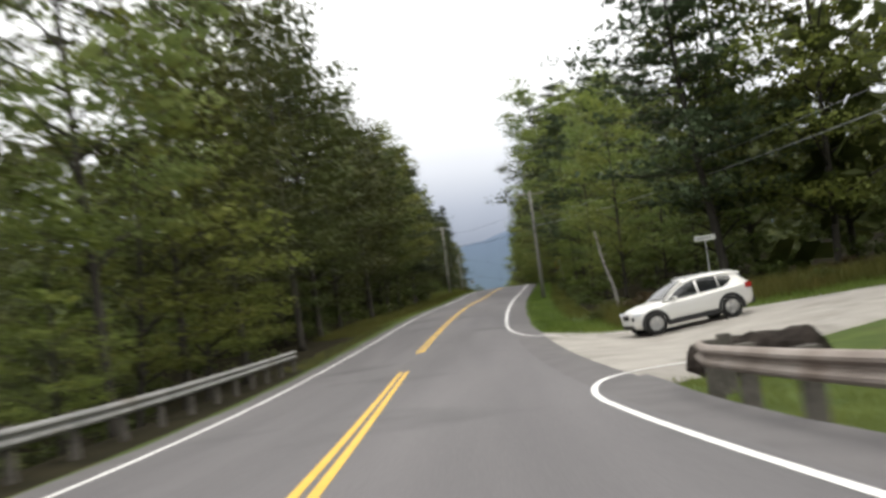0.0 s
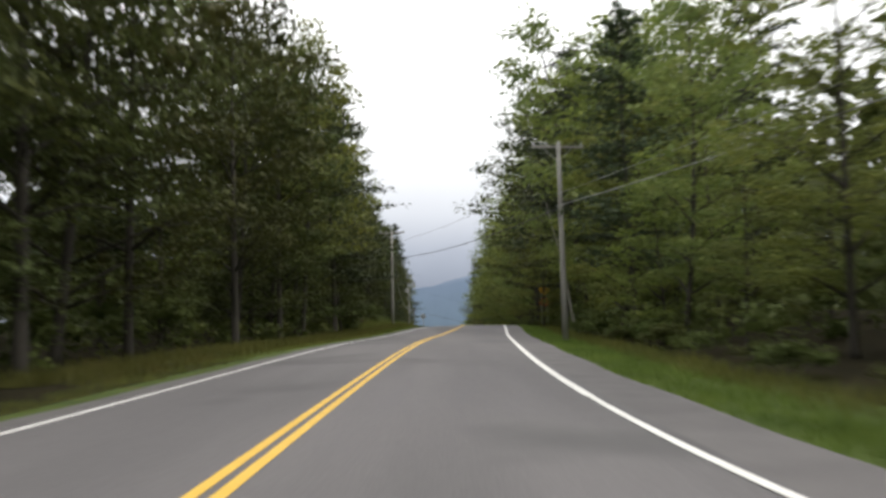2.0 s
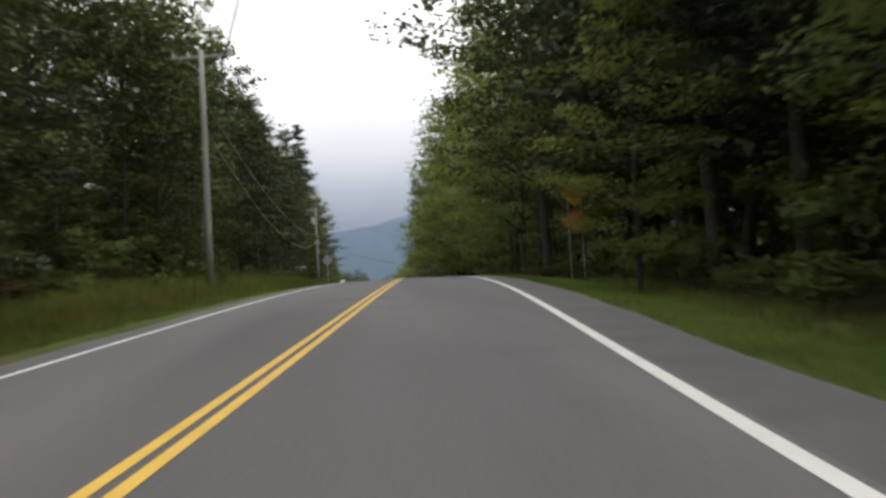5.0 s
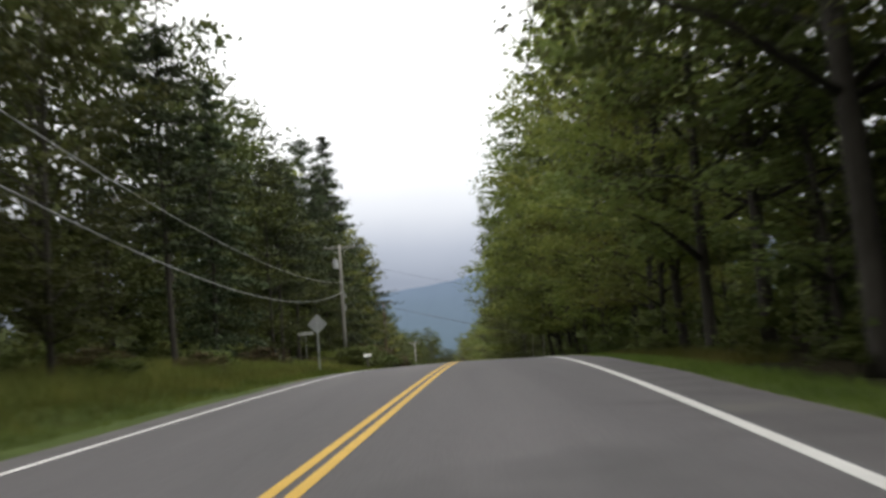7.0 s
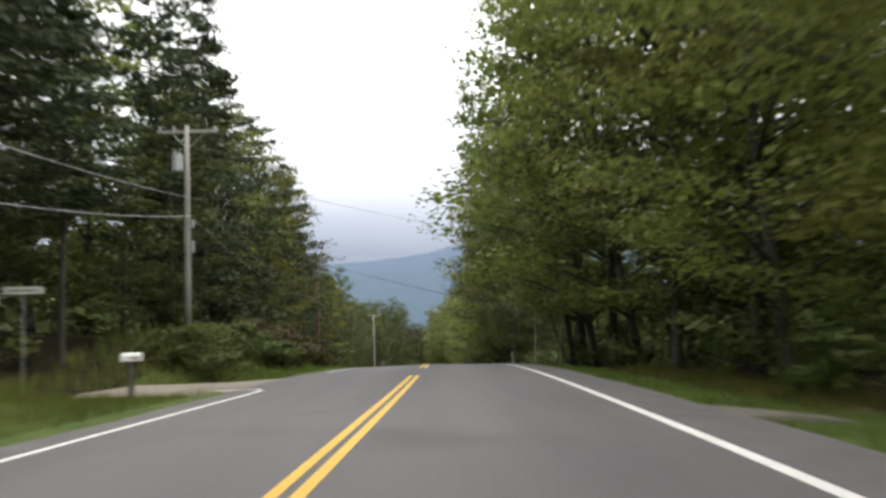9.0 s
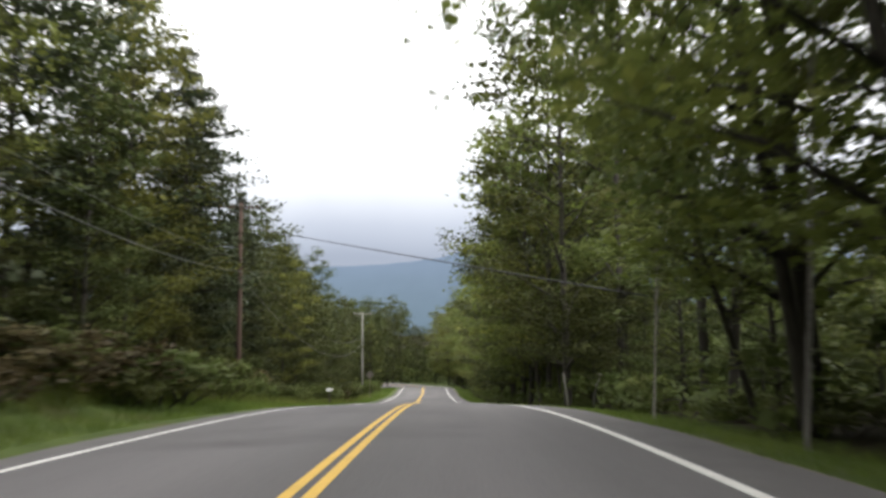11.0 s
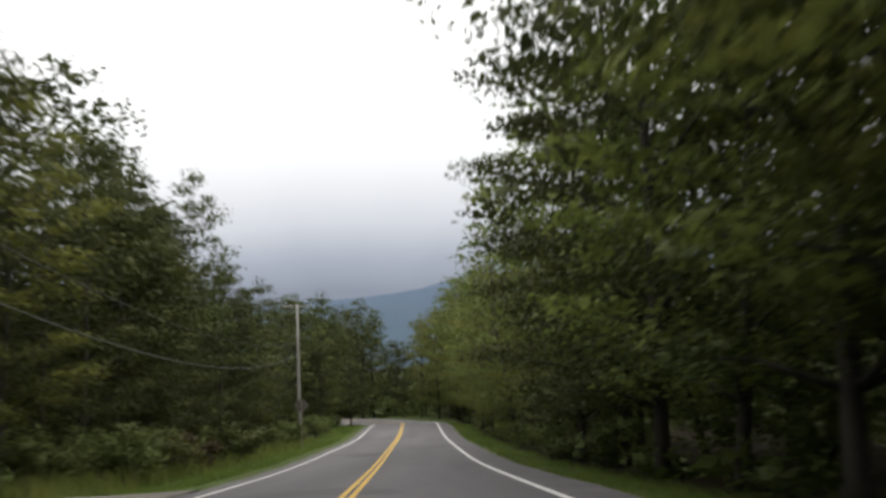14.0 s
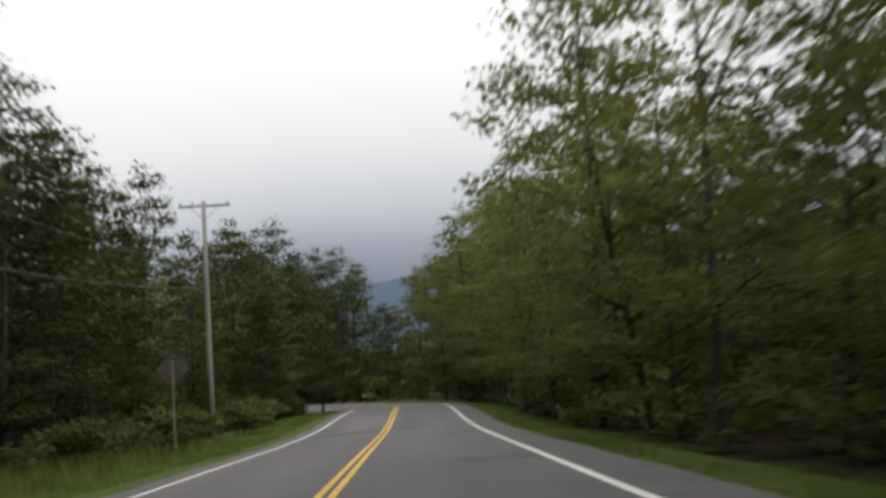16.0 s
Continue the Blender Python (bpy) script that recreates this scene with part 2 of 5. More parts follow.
def mesh_of(name, verts, faces, mats, parent=None, smooth=False, slots=None, normals=None):
    me = bpy.data.meshes.new(name)
    me.from_pydata(verts if isinstance(verts, list) else verts.tolist(), [], faces if isinstance(faces, list) else faces.tolist())
    for m in mats if isinstance(mats, (list, tuple)) else [mats]:
        me.materials.append(m)
    if slots is not None:
        me.polygons.foreach_set("material_index", np.asarray(slots, dtype=np.int32))
    if smooth:
        me.polygons.foreach_set("use_smooth", np.ones(len(me.polygons), dtype=bool))
    me.update()
    if normals is not None:
        me.polygons.foreach_set("use_smooth", np.ones(len(me.polygons), dtype=bool))
        me.normals_split_custom_set_from_vertices(normals.tolist())
    ob = new(name, me)
    if parent is not None:
        ob.parent = parent
    return ob


def thing(name, at, label, category, group="", turn=0.0):
    e = new(name)
    e.empty_display_size = 0.2
    e.matrix_basis = Matrix.Translation(at) @ Matrix.Rotation(turn, 4, "Z")
    return tagged(e, label, category, group)


def box(bm, cx, cy, cz, sx, sy, sz, bevel=0.0, turn=None):
    r = bmesh.ops.create_cube(bm, size=1)
    vs = r["verts"]
    bmesh.ops.scale(bm, vec=(sx, sy, sz), verts=vs)
    if bevel:
        es = list({e for v in vs for e in v.link_edges})
        out = bmesh.ops.bevel(bm, geom=es, offset=bevel, segments=2, affect="EDGES", profile=0.6)
        vs = list({v for f in out["faces"] for v in f.verts} | {v for v in vs if v.is_valid})
    if turn is not None:
        bmesh.ops.transform(bm, matrix=turn, verts=vs)
    bmesh.ops.translate(bm, vec=(cx, cy, cz), verts=vs)
    return vs


def tube(verts, faces, path, radii, sides=7):
    """Adds a tapering tube along a path to lists of verts and faces."""
    base = len(verts)
    path = [Vector(p) for p in path]
    for i, p in enumerate(path):
        d = (path[min(i + 1, len(path) - 1)] - path[max(i - 1, 0)]).normalized()
        u = d.orthogonal().normalized() if abs(d.z) < 0.95 else Vector((1, 0, 0)).cross(d).normalized()
        w = d.cross(u)
        for k in range(sides):
            a = 2 * math.pi * k / sides
            verts.append(tuple(p + radii[i] * (math.cos(a) * u + math.sin(a) * w)))
    for i in range(len(path) - 1):
        for k in range(sides):
            a, b = base + i * sides + k, base + i * sides + (k + 1) % sides
            faces.append((a, b, b + sides, a + sides))
    faces.append(tuple(base + (len(path) - 1) * sides + k for k in range(sides)))
    faces.append(tuple(base + sides - 1 - k for k in range(sides)))


# ---- the line of the road ----
ROAD_Y = np.arange(-40.0, 421.0, 20.0)
ROAD_X = np.array([-2.23, -3.60, -5.10, -5.99, -5.94, -5.13, -3.79, -2.29, -1.14, -0.34, 0.30, 0.69, 0.81, 0.61, 0.21, -0.18, -0.41, -0.57, -0.77, -1.07, -1.57, -2.02, -2.49, -2.95])
ROAD_Z = np.array([1.50, 0.80, 0.00, -0.01, 0.65, 1.57, 2.35, 3.30, 3.94, 4.22, 3.94, 3.44, 2.48, 0.89, -0.73, -2.33, -3.57, -4.66, -5.26, -6.27, -6.96, -7.75, -8.50, -9.27])

def spline(xk, yk, x):
    """A natural cubic through the knots."""
    n, h = len(xk), np.diff(xk)
    a, b = np.eye(n), np.zeros(n)
    for i in range(1, n - 1):
        a[i, i - 1:i + 2] = h[i - 1], 2 * (h[i - 1] + h[i]), h[i]
        b[i] = 6 * ((yk[i + 1] - yk[i]) / h[i] - (yk[i] - yk[i - 1]) / h[i - 1])
    m = np.linalg.solve(a, b)
    x = np.asarray(x, float)
    i = np.clip(np.searchsorted(xk, x) - 1, 0, n - 2)
    p, q = (xk[i + 1] - x) / h[i], (x - xk[i]) / h[i]
    return p * yk[i] + q * yk[i + 1] + ((p ** 3 - p) * m[i] + (q ** 3 - q) * m[i + 1]) * h[i] ** 2 / 6


FINE_Y = np.arange(-40.0, 420.5, 1.0)
FINE_X, FINE_Z = spline(ROAD_Y, ROAD_X, FINE_Y), spline(ROAD_Y, ROAD_Z, FINE_Y)


def axis_x(y):
    """The valley's straight axis, from which the trees are set out."""
    return float(np.interp(y, FINE_Y, FINE_X))


def road_z(y):
    if y < -40:
        return float(FINE_Z[0]) + (-40 - y) * 0.035
    if y > 420:
        return max(float(FINE_Z[-1]) - (y - 420) * 0.04, -24.0)
    return float(np.interp(y, FINE_Y, FINE_Z))


def bend(y):
    return -max(0.0, y - 326.0) ** 2 / 110.0


def road_x(y):
    if y < -40:
        return float(FINE_X[0]) + (-40 - y) * 0.065
    return axis_x(y) + bend(y)


def smooth(a, b, v):
    t = min(1.0, max(0.0, (v - a) / (b - a)))
    return t * t * (3 - 2 * t)


def side_rise(off):
    """Height of the side road and the ground beside it over the main road, right of it."""
    o = min(off, 40)
    return -0.21 - 0.01 * min(max(o - 4.7, 0), 3.1) + 0.09 * min(max(o - 7.8, 0), 3.7) + 0.055 * max(o - 11.5, 0)


def side_top(off):
    """Surface of the side road, which meets the asphalt of the main road."""
    return side_rise(off) + 0.02 + 0.10 * (1 - smooth(4.9, 7.2, off))


def ground_z(off, y):
    """The ground beside the road at an offset from its axis."""
    a, s = abs(off), 1 if off > 0 else -1
    if a <= 4.4:
        return road_z(y) - 0.02 * a - 0.06
    z = -0.10
    if s > 0:
        verge = -0.05 - 0.18 * smooth(4.9, 7.0, a) + 0.35 * smooth(7.5, 14, a) + 0.03 * max(a - 12, 0)
        corner = side_rise(a) + 0.04
        w = 1 - smooth(26, 42, y)
        z += verge * (1 - w) + corner * w
    else:
        drop = -0.10 - 0.32 * max(a - 6.2, 0) if a < 20 else -4.5
        level = -0.08 * smooth(4.6, 6.0, a) + 0.03 * max(a - 9, 0)
        bank = 0.10 * max(a - 5.0, 0) if a < 17 else 1.2
        w_drop = 1 - smooth(24, 46, y)
        w_bank = smooth(86, 110, y) * (1 - smooth(205, 235, y)) * (1 - smooth(160, 166, y) * (1 - smooth(172.5, 178, y)))
        w_hump = smooth(172, 180, y) * (1 - smooth(196, 208, y))
        z += drop * w_drop + (1 - w_drop) * (bank * w_bank + level * (1 - w_bank)) + w_hump * 0.9 * smooth(6.0, 10.0, a)
    return road_z(y) + z - 0.05 * smooth(4.4, 5.0, a)


def on_ground(off, y):
    return Vector((axis_x(y) + off, y, ground_z(off, y)))


# ---- ground, road and its markings ----
rng = random.Random(11)
offs = [-3900, -1500, -600, -250, -120, -70, -45, -34, -26, -20, -17, -14, -12, -10.5, -9, -8, -7, -6.2, -5.5, -5.0, -4.6, -4.2, -2, 0, 2, 4.2, 4.6, 5.0, 5.5, 6.2, 7, 8, 9, 10.5, 12, 14, 17, 20, 26, 34, 45, 70, 120, 250, 600, 1500, 3900]
ys = [-700, -300, -150, -80] + list(range(-50, 422, 3)) + [460, 520, 620, 800, 1100, 1600, 2300, 3200, 4400]
gv, gf, gs = [], [], []
for y in ys:
    yy = min(max(y, -40), 420)
    for o in offs:
        wob = 0.0
        if abs(o) > 5 and -60 < y < 430:
            wob = 0.10 * noise.noise((o * 0.35, y * 0.21, 3.0)) * min(1, (abs(o) - 4.8) / 3)
        base = ground_z(o, y) if abs(o) < 60 else road_z(y) + (ground_z(math.copysign(45, o), y) - road_z(y)) * 0.5
        gv.append((road_x(yy) - bend(yy) + o if -40 <= y <= 420 else road_x(max(y, -700)) + o if y < -40 else axis_x(420) + o, float(y), base + wob))
cols = len(offs)
for i in range(len(ys) - 1):
    for k in range(cols - 1):
        gf.append((i * cols + k, i * cols + k + 1, (i + 1) * cols + k + 1, (i + 1) * cols + k))
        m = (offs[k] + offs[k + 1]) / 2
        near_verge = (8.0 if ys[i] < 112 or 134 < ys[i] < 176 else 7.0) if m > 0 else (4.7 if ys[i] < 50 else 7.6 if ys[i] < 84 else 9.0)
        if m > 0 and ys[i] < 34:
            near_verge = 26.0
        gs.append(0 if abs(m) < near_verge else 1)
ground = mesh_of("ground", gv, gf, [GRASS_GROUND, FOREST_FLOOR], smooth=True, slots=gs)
tagged(ground, "grassy verges running into leaf-strewn forest floor, coloured dark as in shade", "ground", kind="structure")

LEFT_LINE, RIGHT_LINE = -3.27, 3.61


def across(y):
    """Unit vector to the right of the road at y."""
    s = (road_x(y + 0.5) - road_x(y - 0.5))
    return Vector((1, -s, 0)).normalized()


def road_point(off, y, lift=0.0):
    p = Vector((road_x(y), y, road_z(y) - 0.02 * abs(off) + lift))
    return p + across(y) * off


def strip(name, edges, y_list, mat, lift, thick=0.0):
    """A strip along the road; edges(y) gives its offsets from left to right."""
    v, f = [], []
    n = len(edges(y_list[0]))
    for y in y_list:
        v += [tuple(road_point(o, y, lift)) for o in edges(y)]
    for i in range(len(y_list) - 1):
        for k in range(n - 1):
            f.append((i * n + k, i * n + k + 1, (i + 1) * n + k + 1, (i + 1) * n + k))
    if thick:
        b = len(v)
        v += [(x, y, z - thick) for x, y, z in v[:b]]
        for i in range(len(y_list) - 1):
            f.append((i * n, (i + 1) * n, b + (i + 1) * n, b + i * n))
            f.append(((i + 1) * n - 1, b + (i + 1) * n - 1, b + (i + 2) * n - 1, (i + 2) * n - 1))
        f.append(tuple(list(range(n)) + [b + k for k in reversed(range(n))]))
    return mesh_of(name, v, f, mat, smooth=not thick)


def frange(a, b, s):
    return [a + (b - a) * i / max(1, round((b - a) / s)) for i in range(max(1, round((b - a) / s)) + 1)]


def apron(y):
    """How far the asphalt reaches to the right; it widens at the side road."""
    return 4.75 + 0.10 * math.sin(y * 0.7) * 0.5 + 0.35 * smooth(1, 6, y) * (1 - smooth(24, 30, y))


def left_edge(y):
    return -3.95 - 0.06 * math.sin(y * 0.9 + 1) - 0.3 * smooth(163, 167, y) * (1 - smooth(174, 178, y))


ROAD_YS = frange(-80, 392, 2.0)
road = strip("road", lambda y: [-3.42, -2.4, -1.2, 0, 1.2, 2.4, 3.76], ROAD_YS, ASPHALT, 0.0)
tagged(road, "two-lane grey asphalt road over a wooded hill", "road", kind="structure")
sh = strip("shoulder", lambda y: [3.76, 4.2, apron(y)], ROAD_YS, SHOULDER, 0.0, 0.10)
tagged(sh, "dark asphalt shoulder with crumbling edge", "shoulder", kind="structure")
sh = strip("shoulder", lambda y: [left_edge(y), -3.7, -3.42], ROAD_YS, SHOULDER, 0.0, 0.10)
tagged(sh, "dark asphalt shoulder with crumbling edge", "shoulder", kind="structure")
sh = strip("gravel_edge", lambda y: [left_edge(y) - 0.72 - 0.18 * noise.noise((0, y * 0.3, 0)), left_edge(y) - 0.2, left_edge(y)], frange(40, 380, 2.0), DIRT, -0.075)
tagged(sh, "strip of loose grey gravel beside the asphalt", "gravel", kind="structure")


sh = strip("gravel_edge", lambda y: [apron(y) - 0.02, apron(y) + 0.12, apron(y) + 0.34 + 0.14 * noise.noise((5, y * 0.4, 0))], frange(96, 380, 2.0), DIRT, -0.085)
tagged(sh, "thin strip of loose gravel beside the asphalt", "gravel", kind="structure")


def marking(name, centre, width, y_list, mat, label):
    return tagged(strip(name, lambda y: [centre(y) - width / 2, centre(y) + width / 2], y_list, mat, 0.006), label, "road marking", kind="structure")


YELLOWS = [(-80, 14.4), (22.4, 169.6), (177.6, 388)]
for a, b in YELLOWS:
    for s in (-1, 1):
        marking("centre_line", lambda y, s=s: s * 0.092, 0.105, frange(a, b, 2.0), YELLOW_LINE, "painted yellow centre line, slightly worn")
marking("edge_line", lambda y: LEFT_LINE, 0.115, frange(-80, 165.0, 2.0), WHITE_LINE, "painted white edge line, slightly worn")
marking("edge_line", lambda y: LEFT_LINE - 0.25 * (1 - smooth(178, 184, y)), 0.115, frange(178.0, 388, 2.0), WHITE_LINE, "painted white edge line, slightly worn")
marking("edge_line", lambda y: RIGHT_LINE - 0.1 * smooth(-12, 0, y), 0.11, frange(-80, 2.0, 1.5), WHITE_LINE, "painted white edge line, slightly worn")
marking("edge_line", lambda y: RIGHT_LINE - 0.075 * (1 - smooth(40, 62, y)), 0.15, frange(38, 388, 2.0), WHITE_LINE, "painted white edge line, slightly worn")


def ribbon(name, pts, width, mat, lift, label, category="road marking", rise=None):
    """A painted or laid ribbon along points given as offset and y."""
    fine = []
    n = len(pts)
    for i in range(n - 1):
        p0, p1, p2, p3 = (np.array(pts[max(0, min(n - 1, j))], float) for j in (i - 1, i, i + 1, i + 2))
        for k in range(6):
            t = k / 6
            fine.append(0.5 * (2 * p1 + (p2 - p0) * t + (2 * p0 - 5 * p1 + 4 * p2 - p3) * t * t + (3 * p1 - p0 - 3 * p2 + p3) * t ** 3))
    fine.append(np.array(pts[-1], float))
    v, f = [], []
    for i, p in enumerate(fine):
        d = fine[min(i + 1, len(fine) - 1)] - fine[max(i - 1, 0)]
        d /= np.linalg.norm(d)
        for s in (-1, 1):
            o, y = p[0] + s * d[1] * width / 2, p[1] - s * d[0] * width / 2
            z = road_z(y) + (max(side_top(o), -0.02 * o if o < apron(y) else -1) + 0.01 * smooth(5.0, 7.0, o) if o > 4.7 else -0.02 * abs(o))
            v.append((axis_x(y) + o, y, z + lift))
        if i:
            f.append((2 * i - 2, 2 * i - 1, 2 * i + 1, 2 * i))
    return tagged(mesh_of(name, v, f, mat), label, category, kind="structure")


ribbon("edge_line", [(3.51, 1.9), (3.57, 3.0), (3.70, 4.0), (3.91, 5.0), (4.18, 5.85), (4.57, 6.55), (5.15, 7.2), (5.98, 8.0), (6.9, 9.0), (8.2, 10.4)], 0.11, WHITE_LINE, 0.012, "white edge line curving into the side road")
ribbon("edge_line", [(3.535, 38.0), (3.54, 35.5), (3.58, 32.5), (3.69, 30.0), (3.91, 27.8), (4.30, 25.8), (4.92, 24.4), (6.2, 23.2), (7.9, 22.55)], 0.105, WHITE_LINE, 0.012, "white edge line curving into the side road")
ribbon("edge_line", [(-3.29, 165.0), (-3.5, 165.6), (-4.0, 165.9), (-4.5, 165.9)], 0.115, WHITE_LINE, 0.008, "white edge line turning into a driveway")

# side road: pale gravelly surface from the junction up to the right
near = [(4.85, 6.0), (6.6, 8.2), (9.0, 10.6), (12.5, 12.4), (20, 13.2), (34, 13.0), (60, 13.0)]
far = [(4.85, 26.4), (6.0, 25.2), (8.5, 23.5), (13, 22.2), (20, 20.8), (34, 20.4), (60, 20.4)]
v, f = [], []
for i in range(41):
    t = i / 40 * 6
    k = min(int(t), 5)
    a = np.array(near[k]) * (1 - t + k) + np.array(near[k + 1]) * (t - k)
    b = np.array(far[k]) * (1 - t + k) + np.array(far[k + 1]) * (t - k)
    for j in range(11):
        o, y = a + (b - a) * (-0.06, 0, 0.12, 0.25, 0.38, 0.5, 0.62, 0.75, 0.88, 1, 1.06)[j]
        drop = -0.16 if j in (0, 10) else 0
        v.append((axis_x(y) + o, y, road_z(y) + side_top(o) + drop + 0.012 * noise.noise((o, y, 0)) * smooth(5.0, 7.0, o)))
for i in range(40):
    for j in range(10):
        f.append((i * 11 + j, (i + 1) * 11 + j, (i + 1) * 11 + j + 1, i * 11 + j + 1))
tagged(mesh_of("side_road", v, f, GRAVEL, smooth=True), "pale worn side road rising from the junction", "road", kind="structure")


def pad(name, o0, o1, y0, y1, mat, label):
    """A driveway mouth on the verge."""
    v, f = [], []
    for i in range(13):
        o = o0 + (o1 - o0) * i / 12
        flare = 0.9 * (1 - i / 12) ** 2
        for j in range(7):
            y = (y0 - flare) + (y1 - y0 + 2 * flare) * (-0.03, 0.02, 0.25, 0.5, 0.75, 0.98, 1.03)[j]
            bed = ground_z(o, y) + 0.012 if o > 0 else max(ground_z(o, y), road_z(y) - 0.1 - 0.04 * smooth(4.4, 5.5, abs(o)))
            v.append((axis_x(y) + o, y, bed + (0.035 if 0 < j < 6 else -0.06 if o < 0 else -0.16)))
    for i in range(12):
        for j in range(6):
            a = (i * 7 + j, (i + 1) * 7 + j, (i + 1) * 7 + j + 1, i * 7 + j + 1)
            f.append(a if o1 > o0 else a[::-1])
    return tagged(mesh_of(name, v, f, mat, smooth=True), label, "driveway", kind="structure")


pad("driveway", -4.0, -8.2, 167.0, 171.4, DRIVE, "pale gravel driveway leaving through the trees")
pad("driveway", 4.7, 6.6, 156.9, 158.0, DIRT, "small tan gravel pull-off beside the shoulder")
pad("driveway", -4.0, -16, 244.0, 247.5, DIRT, "gravel driveway mouth beside a mailbox")

# ---- mountain behind ----
mv, mf = [], []
AZ = [45, 32, 20, 14, 10, 8, 6, 4, 2, 0, -1.5, -3, -5, -8, -12, -18, -30, -45]
EL = [0.5, 1.8, 3.0, 3.4, 3.7, 3.85, 3.95, 4.05, 4.2, 4.45, 4.9, 5.3, 5.8, 6.4, 6.6, 6.0, 3.2, 0.6]
for i in range(241):
    az = 45 - 90 * i / 240
    el = float(np.interp(-az, [-a for a in AZ], EL)) - 0.28 + 0.07 * noise.noise((az * 0.7, 0, 5)) + 0.03 * noise.noise((az * 2.5, 0, 9))
    for j in range(15):
        t = j / 14
        d = 3000 + 900 * t
        top = d * math.tan(radians(el))
        z = -30 + (top + 34) * t ** 0.8 + 14 * noise.noise((az * 1.4, t * 6, 1)) * math.sin(math.pi * t)
        mv.append((-d * math.tan(radians(az)), d, z))
for i in range(240):
    for j in range(14):
        mf.append((i * 15 + j, (i + 1) * 15 + j, (i + 1) * 15 + j + 1, i * 15 + j + 1))
# aerial haze painted as blue emission that pales to cloud colour at the ridge
haze = bpy.data.materials.new("painted_haze_mountain")
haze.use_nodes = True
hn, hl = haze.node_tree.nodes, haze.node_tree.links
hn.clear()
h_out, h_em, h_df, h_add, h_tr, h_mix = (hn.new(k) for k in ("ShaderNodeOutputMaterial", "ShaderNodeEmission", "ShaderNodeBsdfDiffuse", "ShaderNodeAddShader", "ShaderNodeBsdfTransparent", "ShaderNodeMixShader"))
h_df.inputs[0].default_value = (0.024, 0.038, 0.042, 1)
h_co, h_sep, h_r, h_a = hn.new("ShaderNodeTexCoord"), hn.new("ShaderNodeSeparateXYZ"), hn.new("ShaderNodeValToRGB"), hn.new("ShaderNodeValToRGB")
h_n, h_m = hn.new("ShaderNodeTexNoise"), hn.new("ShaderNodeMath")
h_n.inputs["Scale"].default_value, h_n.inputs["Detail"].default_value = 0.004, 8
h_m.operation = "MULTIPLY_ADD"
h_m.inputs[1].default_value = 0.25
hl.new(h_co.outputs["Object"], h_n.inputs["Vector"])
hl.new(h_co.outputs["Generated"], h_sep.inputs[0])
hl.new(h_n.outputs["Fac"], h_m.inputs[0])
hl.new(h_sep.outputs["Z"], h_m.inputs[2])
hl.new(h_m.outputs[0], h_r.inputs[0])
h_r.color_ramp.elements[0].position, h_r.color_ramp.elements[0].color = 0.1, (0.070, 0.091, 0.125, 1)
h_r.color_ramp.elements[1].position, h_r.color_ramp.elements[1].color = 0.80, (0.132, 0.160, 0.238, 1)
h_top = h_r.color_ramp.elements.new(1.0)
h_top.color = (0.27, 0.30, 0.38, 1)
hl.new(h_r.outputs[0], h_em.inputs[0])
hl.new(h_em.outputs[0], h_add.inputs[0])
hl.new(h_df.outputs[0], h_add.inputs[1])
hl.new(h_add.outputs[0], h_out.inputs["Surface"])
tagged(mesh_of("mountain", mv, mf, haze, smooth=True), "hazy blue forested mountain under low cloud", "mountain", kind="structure")


